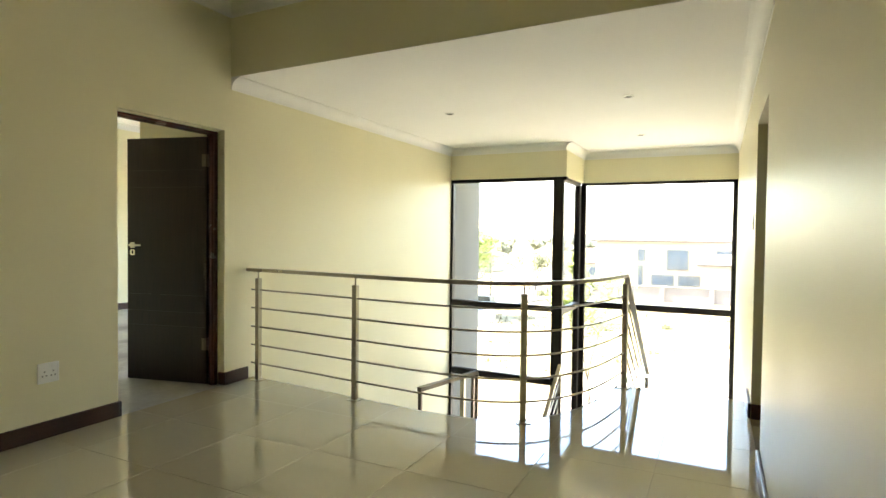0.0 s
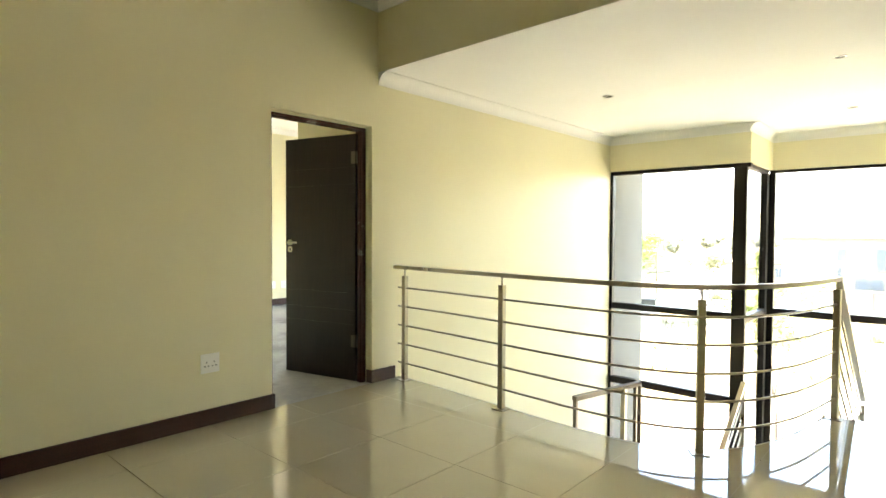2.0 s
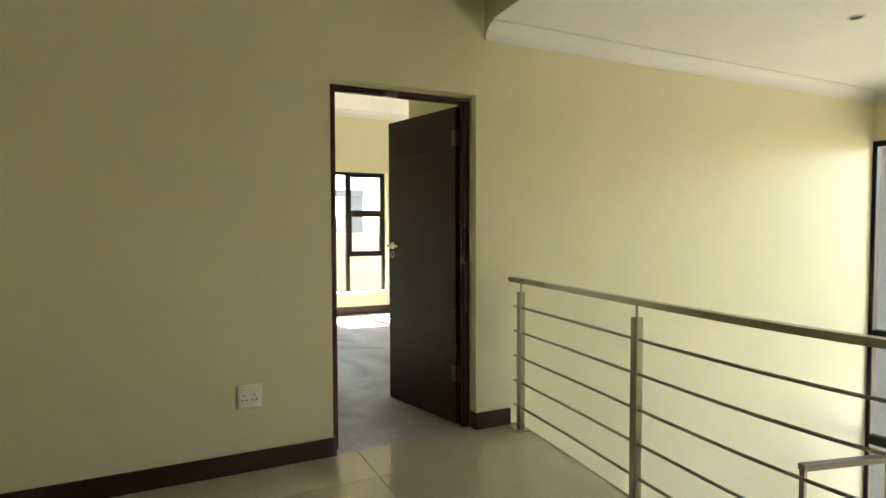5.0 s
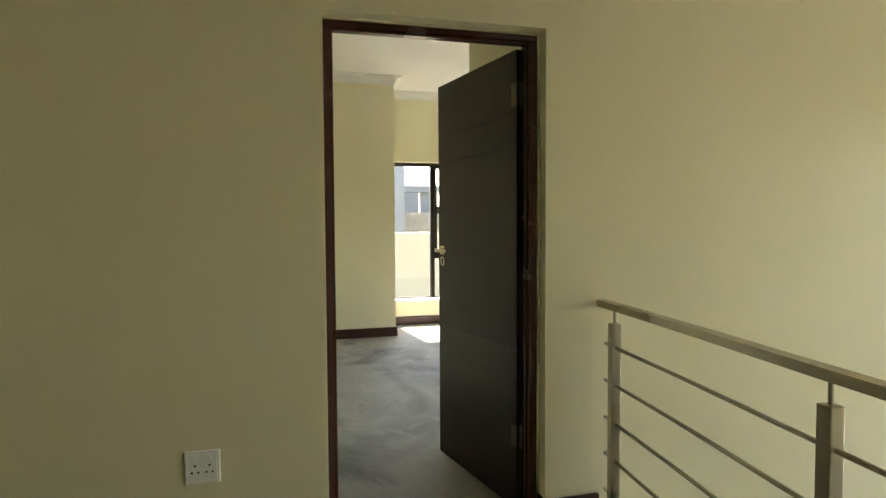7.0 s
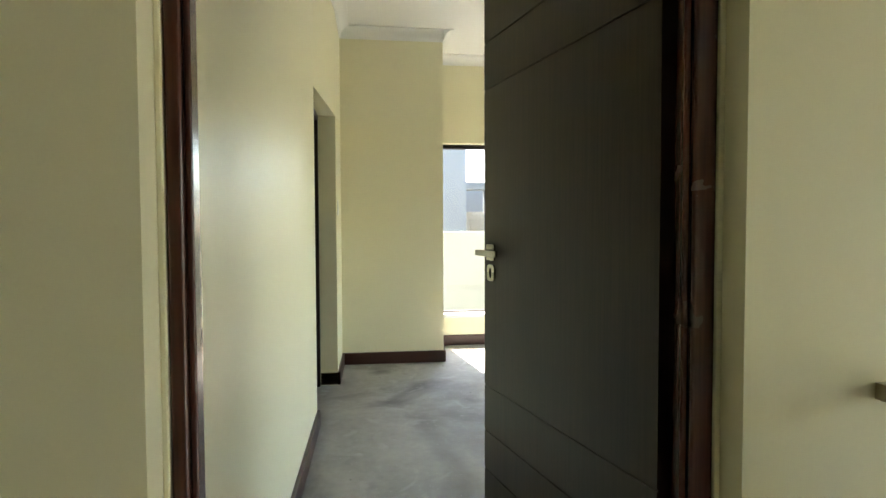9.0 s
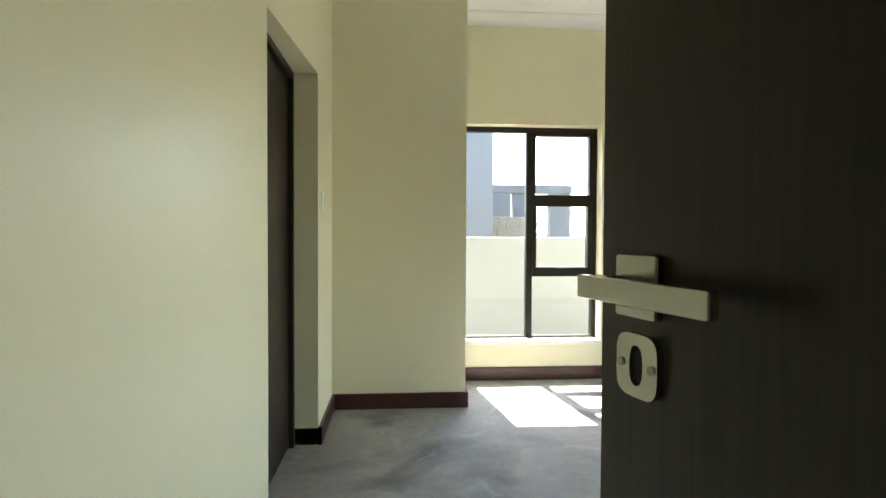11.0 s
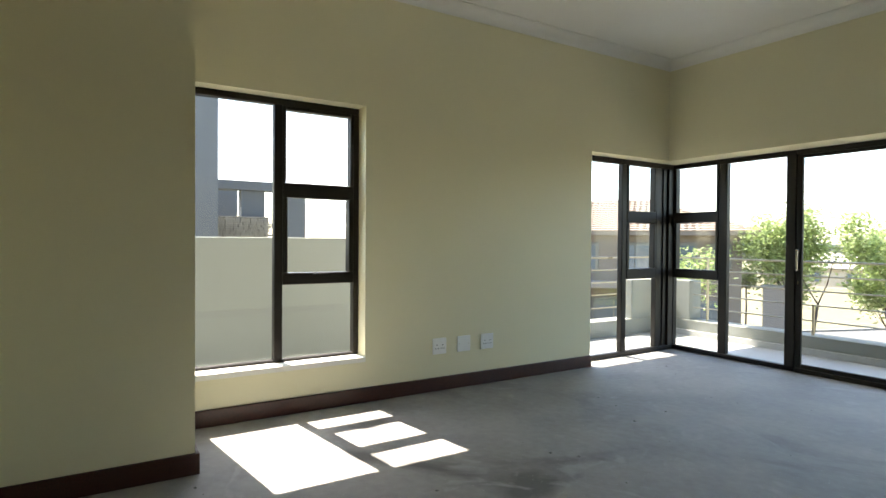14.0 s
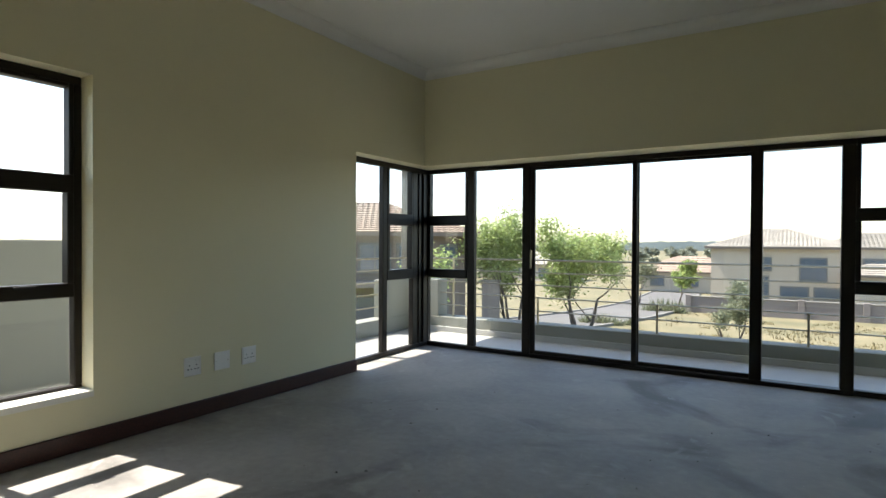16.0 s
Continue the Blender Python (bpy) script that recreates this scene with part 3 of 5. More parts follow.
def hinges():
    for z in (0.34, 1.85):
        bm = bmesh.new()
        bmesh.ops.create_cone(bm, cap_ends=True, segments=14, radius1=0.008, radius2=0.008, depth=0.105)
        bmesh.ops.translate(bm, verts=bm.verts, vec=(0.0, 0.0, z))
        add_box(bm, 0.004, -0.016, z - 0.05, 0.006, 0.012, z + 0.05)
        add_box(bm, -0.0015, 0.0, z - 0.05, 0.04, 0.0225, z + 0.05)
        part("hinge", bm, DARKSTEEL, leaf, "brushed steel butt hinge")


hinges()


# lever furniture on both faces, lever pointing back to the hinges
for out in (1, -1):
    before = set(bpy.data.objects)
    lever_handle(leaf, 1.147, 0.0, out * 0.021, out)
    for o in set(bpy.data.objects) - before:
        for v in o.data.vertices:
            v.co.x = leaf_w - 0.054 - v.co.x
        o.data.flip_normals()

door_2 = thing("door_2", "dark brown closed bathroom door set deep in its opening", "door", Matrix.Identity(4), kind="structure")
for n_, b in (("frame_jamb", (-3.57, -0.16, 0, -3.53, -0.085, 2.035)), ("frame_jamb", (-2.695, -0.16, 0, -2.655, -0.085, 2.035)), ("frame_head", (-3.57, -0.16, 2.035, -2.655, -0.085, 2.075))):
    part(n_, box(*b, 0.004), DOORWOOD, door_2)
part("leaf", box(-3.53, -0.15, 0.01, -2.695, -0.11, 2.035, 0.003), DOORWOOD, door_2)

door_3 = thing("door_3", "dark brown side room door ajar in its opening", "door", Matrix.Identity(4), kind="structure")
for n_, b in (("frame_jamb", (X_R + 0.08, 1.07, 0, X_R + 0.16, 1.11, 2.02)), ("frame_jamb", (X_R + 0.08, 1.99, 0, X_R + 0.16, 2.03, 2.02)), ("frame_head", (X_R + 0.08, 1.07, 2.02, X_R + 0.16, 2.03, 2.06))):
    part(n_, box(*b, 0.004), FRAMEWOOD, door_3)
part("leaf", box(X_R + 0.10, 1.11, 0.01, X_R + 0.14, 1.99, 2.02, 0.003), DOORWOOD, door_3)


# ---- windows ----
def bars(parent, axis, p0, p1, rects, material=None, bevel=0.005):
    """Frame members as (u0, u1, z0, z1) in a plane, p0 to p1 thick."""
    for u0, u1, z0, z1 in rects:
        b = (p0, u0, z0, p1, u1, z1) if axis == "x" else (u0, p0, z0, u1, p1, z1)
        part("window_frame", box(*b, bevel, 1), material or BRONZE, parent)


def panes(parent, axis, p, rects, glass=None):
    for u0, u1, z0, z1 in rects:
        b = (p - 0.003, u0, z0, p + 0.003, u1, z1) if axis == "x" else (u0, p - 0.003, z0, u1, p + 0.003, z1)
        o = part("pane", box(*b), glass or GLASS, parent)
        o.visible_shadow = glass is not None


def stay(parent, axis, p, u, z):
    b = (p, u - 0.05, z, p + 0.018, u + 0.05, z + 0.012) if axis == "x" else (u - 0.05, p - 0.018, z, u + 0.05, p, z + 0.012)
    part("window_stay", box(*b, 0.003, 1), RUBBER, parent)


window_1 = thing("window_1", "tall dark bronze aluminium window with one opening light", "window", Matrix.Identity(4), kind="structure")
y0, y1, z0, z1 = BW
xm = 1.59
bars(window_1, "x", -5.115, -5.055, [(y0, y1, z1 - 0.045, z1), (y0, xm - 0.028, z0, z0 + 0.022), (xm + 0.028, y1, z0, z0 + 0.022), (y0, y0 + 0.045, z0 + 0.022, z1 - 0.045), (y1 - 0.042, y1, z0 + 0.022, z1 - 0.045), (xm - 0.028, xm + 0.028, z0, z1 - 0.045)])
bars(window_1, "x", -5.12, -5.05, [(xm + 0.028, y1 - 0.042, 1.43, 1.53), (xm + 0.028, y1 - 0.042, 0.84, 0.92), (xm + 0.028, xm + 0.062, 0.92, 1.43), (y1 - 0.078, y1 - 0.042, 0.92, 1.43), (xm + 0.028, xm + 0.052, 1.53, 2.045), (y1 - 0.068, y1 - 0.042, 1.53, 2.045), (xm + 0.052, y1 - 0.068, 2.02, 2.045)])
panes(window_1, "x", -5.085, [(y0 + 0.04, xm - 0.02, z0 + 0.02, z1 - 0.04), (xm + 0.02, y1 - 0.04, 1.52, z1 - 0.04), (xm + 0.05, y1 - 0.07, 0.91, 1.44), (xm + 0.02, y1 - 0.04, z0 + 0.02, 0.85)])
stay(window_1, "x", -5.05, 1.88, 0.905)

XF, YF = -5.10, 5.835                     # inner faces of the corner glazing
window_2 = thing("window_2", "dark bronze corner window, side with an opening light", "window", Matrix.Identity(4), kind="structure")
a0, a1, a2 = CW_Y, 5.055, YF
bars(window_2, "x", XF - 0.06, XF, [(a0, a2, CW_Z - 0.05, CW_Z + 0.02), (a0, a2, 0.0, 0.045), (a0 - 0.02, a0 + 0.02, 0.045, CW_Z - 0.05), (a1 - 0.035, a1 + 0.035, 0.045, CW_Z - 0.05), (a2 - 0.29, a2 - 0.215, 0.045, CW_Z - 0.05), (a2 - 0.085, a2 - 0.004, 0.045, CW_Z - 0.05)])
bars(window_2, "x", XF - 0.055, XF - 0.022, [(a2 - 0.215, a2 - 0.085, 0.045, CW_Z - 0.05)])
bars(window_2, "x", XF - 0.03, XF - 0.008, [(a2 - 0.165, a2 - 0.135, 0.045, CW_Z - 0.05)])
bars(window_2, "x", XF - 0.065, XF + 0.004, [(a1 + 0.035, a2 - 0.29, 1.34, 1.46), (a1 + 0.035, a2 - 0.29, 0.77, 0.875), (a1 + 0.035, a1 + 0.075, 0.875, 1.34), (a2 - 0.325, a2 - 0.29, 0.875, 1.34), (a1 + 0.035, a1 + 0.07, 1.46, CW_Z - 0.05), (a2 - 0.32, a2 - 0.29, 1.46, CW_Z - 0.05)])
panes(window_2, "x", XF - 0.03, [(a0 + 0.015, a1 - 0.03, 0.04, CW_Z - 0.045), (a1 + 0.03, a2 - 0.285, 1.45, CW_Z - 0.045), (a1 + 0.07, a2 - 0.32, 0.87, 1.345), (a1 + 0.03, a2 - 0.285, 0.04, 0.775)])
stay(window_2, "x", XF + 0.004, 5.32, 0.86)

window_3 = thing("window_3", "dark bronze corner window beside the sliding doors", "window", Matrix.Identity(4), kind="structure")
b0, b1, b2 = XF, -4.545, -3.90
bars(window_3, "y", YF, YF + 0.06, [(b0 - 0.06, b2 + 0.035, CW_Z - 0.045, CW_Z + 0.03), (b0 - 0.06, b2 + 0.035, 0.0, 0.045), (b0 - 0.06, b0 + 0.004, 0.045, CW_Z - 0.045), (b1 - 0.045, b1 + 0.04, 0.045, CW_Z - 0.045)])
bars(window_3, "y", YF - 0.004, YF + 0.065, [(b0 + 0.004, b1 - 0.045, 1.35, 1.46), (b0 + 0.004, b1 - 0.045, 0.77, 0.865), (b0 + 0.004, b0 + 0.034, 0.865, 1.35), (b1 - 0.08, b1 - 0.045, 0.865, 1.35), (b0 + 0.004, b0 + 0.03, 1.46, CW_Z - 0.045), (b1 - 0.075, b1 - 0.045, 1.46, CW_Z - 0.045)])
panes(window_3, "y", YF + 0.03, [(b0 + 0.0, b1 - 0.04, 1.455, CW_Z - 0.04), (b0 + 0.03, b1 - 0.075, 0.86, 1.355), (b0 + 0.0, b1 - 0.04, 0.04, 0.775), (b1 + 0.035, b2 - 0.03, 0.04, CW_Z - 0.04)])
stay(window_3, "y", YF - 0.004, -4.80, 0.85)

slider = thing("sliding_door", "dark bronze aluminium sliding doors onto the balcony", "sliding door", Matrix.Identity(4), kind="structure")
S = (-3.90, -2.835, -1.84, -1.235)
bars(slider, "y", YF, YF + 0.10, [(S[0] + 0.035, S[3] + 0.045, CW_Z - 0.045, CW_Z + 0.03), (S[0] + 0.035, S[3] + 0.045, -0.005, 0.035), (S[0] - 0.05, S[0] + 0.035, 0.0, CW_Z + 0.03), (S[2] - 0.06, S[2] + 0.03, 0.035, CW_Z - 0.045), (S[3] - 0.045, S[3] + 0.045, 0.035, CW_Z - 0.045)])
bars(slider, "y", YF + 0.012, YF + 0.042, [(S[0] + 0.035, S[0] + 0.085, 0.035, CW_Z - 0.045), (S[1] - 0.025, S[1] + 0.022, 0.035, CW_Z - 0.045), (S[0] + 0.085, S[1] - 0.025, 0.035, 0.075), (S[0] + 0.085, S[1] - 0.025, CW_Z - 0.075, CW_Z - 0.045)])
bars(slider, "y", YF + 0.052, YF + 0.082, [(S[1] - 0.02, S[1] + 0.03, 0.035, CW_Z - 0.045), (S[1] + 0.03, S[2] - 0.06, 0.035, 0.07), (S[1] + 0.03, S[2] - 0.06, CW_Z - 0.07, CW_Z - 0.045)])
panes(slider, "y", YF + 0.027, [(S[0] + 0.08, S[1] - 0.02, 0.07, CW_Z - 0.07)])
panes(slider, "y", YF + 0.067, [(S[1] + 0.025, S[2] - 0.05, 0.065, CW_Z - 0.065), (S[2] + 0.03, S[3] - 0.045, 0.035, CW_Z - 0.045)])
pull = part("door_pull", box(S[0] + 0.044, YF - 0.024, 0.90, S[0] + 0.066, YF - 0.008, 1.09, 0.006), CHROME, slider, "silver pull handle of the sliding leaf")
for z in (0.915, 1.062):
    part("pull_foot", box(S[0] + 0.049, YF - 0.010, z, S[0] + 0.061, YF + 0.014, z + 0.014, 0.002), CHROME, pull)
part("keyhole", box(S[0] + 0.05, YF + 0.009, 0.78, S[0] + 0.06, YF + 0.013, 0.81, 0.001, 1), CHROME, slider)

window_4 = thing("window_4", "dark bronze window with an opening light past the sliding doors", "window", Matrix.Identity(4), kind="structure")
c0, c1 = S[3] + 0.045, -0.55
bars(window_4, "y", YF, YF + 0.06, [(c0, c1, CW_Z - 0.045, CW_Z + 0.03), (c0, c1, 0.0, 0.045), (c1 - 0.05, c1, 0.045, CW_Z - 0.045)])
bars(window_4, "y", YF - 0.004, YF + 0.065, [(c0, c1 - 0.05, 1.34, 1.44), (c0, c1 - 0.05, 0.78, 0.88), (c0, c0 + 0.035, 0.88, 1.34), (c0, c0 + 0.03, 1.44, CW_Z - 0.045)])
panes(window_4, "y", YF + 0.03, [(c0, c1 - 0.045, 1.435, CW_Z - 0.04), (c0 + 0.03, c1 - 0.045, 0.875, 1.345), (c0, c1 - 0.045, 0.04, 0.785)])

# stair windows, two storeys high
window_5 = thing("window_5", "two-storey dark bronze stair window with three panes", "window", Matrix.Identity(4), kind="structure")
bars(window_5, "y", Y_W1 + 0.02, Y_W1 + 0.10, [(0.0, X_JOG + 0.06, Z_HEAD - 0.05, Z_HEAD), (0.0, 0.04, Z_BELOW, Z_HEAD - 0.05), (X_JOG - 0.13, X_JOG + 0.02, Z_BELOW, Z_HEAD - 0.05), (0.04, X_JOG - 0.13, 0.20, 0.28), (0.04, X_JOG - 0.13, -0.84, -0.75)])
panes(window_5, "y", Y_W1 + 0.06, [(0.03, X_JOG - 0.12, 0.27, Z_HEAD - 0.045), (0.03, X_JOG - 0.12, -0.76, 0.21), (0.03, X_JOG - 0.12, Z_BELOW, -0.83)], STAIRGLASS)
window_6 = thing("window_6", "narrow two-storey dark bronze return window", "window", Matrix.Identity(4), kind="structure")
bars(window_6, "x", X_JOG - 0.06, X_JOG + 0.02, [(Y_W1 + 0.10, Y_W2, Z_HEAD - 0.05, Z_HEAD), (Y_W2 - 0.10, Y_W2 + 0.02, Z_BELOW, Z_HEAD - 0.05), (Y_W1 + 0.10, Y_W2 - 0.10, 0.16, 0.25)])
panes(window_6, "x", X_JOG - 0.02, [(Y_W1 + 0.10, Y_W2 - 0.09, 0.24, Z_HEAD - 0.045), (Y_W1 + 0.10, Y_W2 - 0.09, Z_BELOW, 0.17)], STAIRGLASS)
window_7 = thing("window_7", "wide two-storey dark bronze stair window", "window", Matrix.Identity(4), kind="structure")
bars(window_7, "y", Y_W2 + 0.02, Y_W2 + 0.10, [(X_JOG + 0.02, X_R, Z_HEAD - 0.04, Z_HEAD), (X_JOG - 0.06, X_JOG + 0.09, Z_BELOW, Z_HEAD - 0.04), (X_R - 0.06, X_R, Z_BELOW, Z_HEAD - 0.04), (X_JOG + 0.09, X_R - 0.06, 0.16, 0.25)])
panes(window_7, "y", Y_W2 + 0.06, [(X_JOG + 0.08, X_R - 0.05, 0.24, Z_HEAD - 0.035), (X_JOG + 0.08, X_R - 0.05, Z_BELOW, 0.17)], STAIRGLASS)


# ---- balustrade ----
def rail_line(z, x_from=0.02):
    """The balustrade's bowed line at height z."""
    return [(x, y, z) for x, y in RAIL_PLAN if x >= x_from]


RAILS = (0.775, 0.618, 0.457, 0.299, 0.142)
balustrade = thing("balustrade", "bowed brushed stainless steel balustrade with five rails round the stair opening", "balustrade", Matrix.Identity(4))
part("handrail", sweep(rail_line(0.945, -0.0), 0.021, 0.014), STEEL, balustrade)
for z in RAILS:
    part("rail", sweep(rail_line(z, 0.03), 0.0075, 0.0075, 8), STEEL, balustrade)


def post(parent, x, y, turn, h=0.875):
    p = part("post", box(-0.020, -0.020, 0.006, 0.020, 0.020, h, 0.003), STEEL, parent)
    p.matrix_basis = pose(x, y, 0, 0, 0, turn)
    part("pin", disc(0.006, h, 0.935, 10), STEEL, p)
    part("base_plate", box(-0.05, -0.05, 0.0005, 0.05, 0.05, 0.006, 0.002), STEEL, p)


for x, y, turn in ((0.13, 1.170, -5), (1.19, 1.083, -3), (2.486, 1.195, 30), (2.968, 2.435, 80)):
    post(balustrade, x, y, turn)

# ---- stairs ----
stair = thing("staircase", "tiled concrete staircase turning below the landing", "stairs", Matrix.Identity(4), kind="structure")
RISE, GO = 0.19, 0.28
for i in range(6):
    part("step", box(2.98, 2.50 + GO * i, -1.34, X_R, 2.50 + GO * (i + 1), -RISE * (i + 1), 0.004, 1), TILE, stair)
part("half_landing", box(2.05, 2.50 + GO * 6, -1.36, X_R, Y_W2, -RISE * 6 - 0.19, 0.004, 1), TILE, stair)
for i in range(8):
    zt = -RISE * 7 - RISE * (i + 1)
    part("step", box(2.05, 4.13 - GO * (i + 1), Z_BELOW, 2.96, 4.13 - GO * i, zt, 0.004, 1), TILE, stair)
stair_rail = thing("stair_balustrade", "brushed steel raking balustrade down the upper flight", "balustrade", Matrix.Identity(4))
sl = RISE / GO
part("handrail", sweep([(2.968, 2.45, 0.945), (2.968, 4.25, 0.945 - 1.8 * sl)], 0.021, 0.014), STEEL, stair_rail)
for z in RAILS:
    part("rail", sweep([(2.968, 2.45, z), (2.968, 4.25, z - 1.8 * sl)], 0.0075, 0.0075, 8), STEEL, stair_rail)
part("post", box(2.948, 4.15, -1.33, 2.988, 4.19, -0.30, 0.003), STEEL, stair_rail)
lower_rail = thing("stair_balustrade", "brushed steel raking balustrade down the lower flight", "balustrade", Matrix.Identity(4))
for k, z in enumerate((-0.20, -0.36, -0.51, -0.66, -0.81, -0.96)):
    w = 0.021 if k == 0 else 0.0075
    part("handrail" if k == 0 else "rail", sweep([(2.07, 3.85, z), (2.07, 2.2, z - 1.65 * sl)], w, w * 0.7, 4 if k == 0 else 8), STEEL, lower_rail)
part("post", box(2.05, 3.82, -1.33, 2.09, 3.86, -0.22, 0.003), STEEL, lower_rail)
hall_rail = thing("hall_balustrade", "brushed steel guard rail by the lower stair window", "balustrade", Matrix.Identity(4))
part("handrail", sweep([(0.22, 3.92, -0.74), (0.52, 5.12, -0.74)], 0.034, 0.026), DARKSTEEL, hall_rail)
for x, y in ((0.225, 3.94), (0.50, 5.04), (0.52, 5.14)):
    part("post", box(x - 0.022, y - 0.022, Z_BELOW, x + 0.022, y + 0.022, -0.762, 0.003), DARKSTEEL, hall_rail)


part("newel", box(0.405, 4.80, Z_BELOW, 0.465, 4.86, -0.768, 0.003), STEEL, hall_rail, "pale brushed steel newel post")


# ---- small fittings ----
def socket_outlet(m, label="white double three-pin socket outlet on the wall"):
    """Plate in the local x-z plane, facing -y."""
    s = thing("socket_outlet", label, "socket", m, group="wall sockets")
    part("plate", box(-0.062, -0.009, -0.062, 0.062, 0.0, 0.062, 0.004), PLASTIC, s)
    part("insert", box(-0.050, -0.0105, -0.050, 0.050, -0.0085, 0.050, 0.002), PLASTIC, s)
    for cx in (-0.025, 0.025):
        for dx, dz in ((0, 0.008), (-0.011, -0.017), (0.011, -0.017)):
            bm = disc(0.0042, 0, 0.001, 12)
            bmesh.ops.rotate(bm, verts=bm.verts, matrix=Matrix.Rotation(radians(90), 3, "X"))
            bmesh.ops.translate(bm, verts=bm.verts, vec=(cx + dx, -0.0105, dz))
            part("pin_hole", bm, HOLE, s)
        part("rocker", box(cx - 0.008, -0.0135, 0.027, cx + 0.008, -0.010, 0.044, 0.0015), PLASTIC, s)
    return s


first = socket_outlet(pose(0.0, -0.447, 0.398, 0, 0, 90))
copy_thing(first, pose(X_FAR, 2.785, 0.34, 0, 0, 90))
copy_thing(first, pose(X_FAR, 3.235, 0.34, 0, 0, 90))
blank = thing("blank_plate", "white blank wall plate between two sockets", "wall plate", pose(X_FAR, 3.01, 0.34, 0, 0, 90))
part("plate", box(-0.062, -0.008, -0.062, 0.062, 0.0, 0.062, 0.004), PLASTIC, blank)
for dx in (-0.045, 0.045):
    bm = disc(0.003, 0, 0.001, 10)
    bmesh.ops.rotate(bm, verts=bm.verts, matrix=Matrix.Rotation(radians(90), 3, "X"))
    bmesh.ops.translate(bm, verts=bm.verts, vec=(dx, -0.008, 0))
    part("screw", bm, STEEL, blank)


def light_switch(m, label):
    s = thing("light_switch", label, "light switch", m, group="light switches")
    part("plate", box(-0.036, -0.008, -0.06, 0.036, 0.0, 0.06, 0.003), PLASTIC, s)
    part("rocker", box(-0.012, -0.0115, -0.02, 0.012, -0.007, 0.02, 0.002), PLASTIC, s)
    return s


sw = light_switch(pose(-3.72, YC, 1.38, 0, 0, 180), "white light switch beside the bathroom door")
sw2 = copy_thing(sw, pose(X_R, 2.28, 1.39, 0, 0, -90))
sw2["label"] = "white light switch beside the side room door"

for x, y in ((1.068, 2.952), (2.889, 2.912), (2.75, 5.0)):
    d = thing("downlight", "small recessed downlight in the white ceiling", "downlight", pose(x, y, Z_LOW), group="downlights")
    bm = bmesh.new()
    rings = []
    for r, z in ((0.048, -0.0005), (0.047, -0.006), (0.036, -0.007), (0.033, 0.0)):
        rings.append([bm.verts.new((r * math.cos(2 * math.pi * k / 24), r * math.sin(2 * math.pi * k / 24), z)) for k in range(24)])
    for a, b in zip(rings, rings[1:]):
        for k in range(24):
            bm.faces.new((a[k], a[(k + 1) % 24], b[(k + 1) % 24], b[k]))
    part("ring", bm, LAMPWHITE, d)
    part("lamp_face", disc(0.033, -0.004, -0.001, 20), HOLE, d)


rng = random.Random(8)
verts, faces = [], []
for _ in range(70):
    x, y = rng.uniform(-4.7, -1.0), rng.uniform(0.2, 5.2)
    s = rng.uniform(0.003, 0.010)
    if x < X_PIER + 0.1 and y < Y_PIER + 0.1:
        continue
    i = len(verts)
    for dx, dy, dz in ((-1, -1, 0), (1, -0.7, 0), (0.8, 1, 0), (-0.9, 0.8, 0), (0.1, 0.1, 0.9)):
        verts.append((x + dx * s * rng.uniform(0.5, 1.2), y + dy * s * rng.uniform(0.5, 1.2), 0.0005 + dz * s * rng.uniform(0.4, 1)))
    faces += [(i, i + 1, i + 4), (i + 1, i + 2, i + 4), (i + 2, i + 3, i + 4), (i + 3, i, i + 4), (i, i + 3, i + 2, i + 1)]
me = bpy.data.meshes.new("plaster_crumbs")
me.from_pydata(verts, [], faces)
me.materials.append(GREYPL)
tagged(new("plaster_crumbs", me), "scattered crumbs of plaster on the bare screed", "debris", kind="stuff")


# ---- balcony and outside of the house ----
solid("balcony_floor", box(-6.35, Y_OUT - 0.08, -0.30, -0.004, 7.25, -0.04), BALCTILE, "pale tiled balcony floor", "floor")
solid("balcony_floor_side", box(-6.35, 3.6, -0.30, X_OUT, Y_OUT - 0.08, -0.04), BALCTILE, "pale tiled balcony floor round the corner", "floor")
solid("balcony_parapet", box(-6.35, 7.0, -0.039, -0.012, 7.25, 0.16, 0.01), PARAPET, "low grey plastered balcony parapet", "parapet")
solid("balcony_parapet_side", box(-6.35, 3.6, -0.039, -6.12, 7.0, 0.16, 0.01), PARAPET, "low grey plastered balcony parapet", "parapet")
solid("balcony_upstand", box(-6.12, 6.965, -0.04, -0.004, 7.0, 0.03, 0.004), BALCTILE, "tiled upstand along the parapet", "upstand")
solid("wall_wing", wall_mesh("x", -0.2, 0.0, Y_W1 + 0.12, 6.41, Z_BELOW, 3.3), GREYPL, "grey plastered outer wall beside the stair window", "wall")
solid("wall_house_lower", wall_mesh("y", 6.9, 7.1, -6.3, -0.45, -3.6, -0.30), PLASTER, "cream plastered lower wall of the house", "wall")
solid("wall_house_lower_side", wall_mesh("x", -6.3, -6.1, -3.0, 6.9, -3.6, -0.30), PLASTER, "cream plastered lower wall of the house", "wall")
solid("eave_column", box(-6.34, 7.03, 0.66, -6.14, 7.23, 3.02, 0.006), GREYPL, "grey plastered column at the balcony corner", "column")

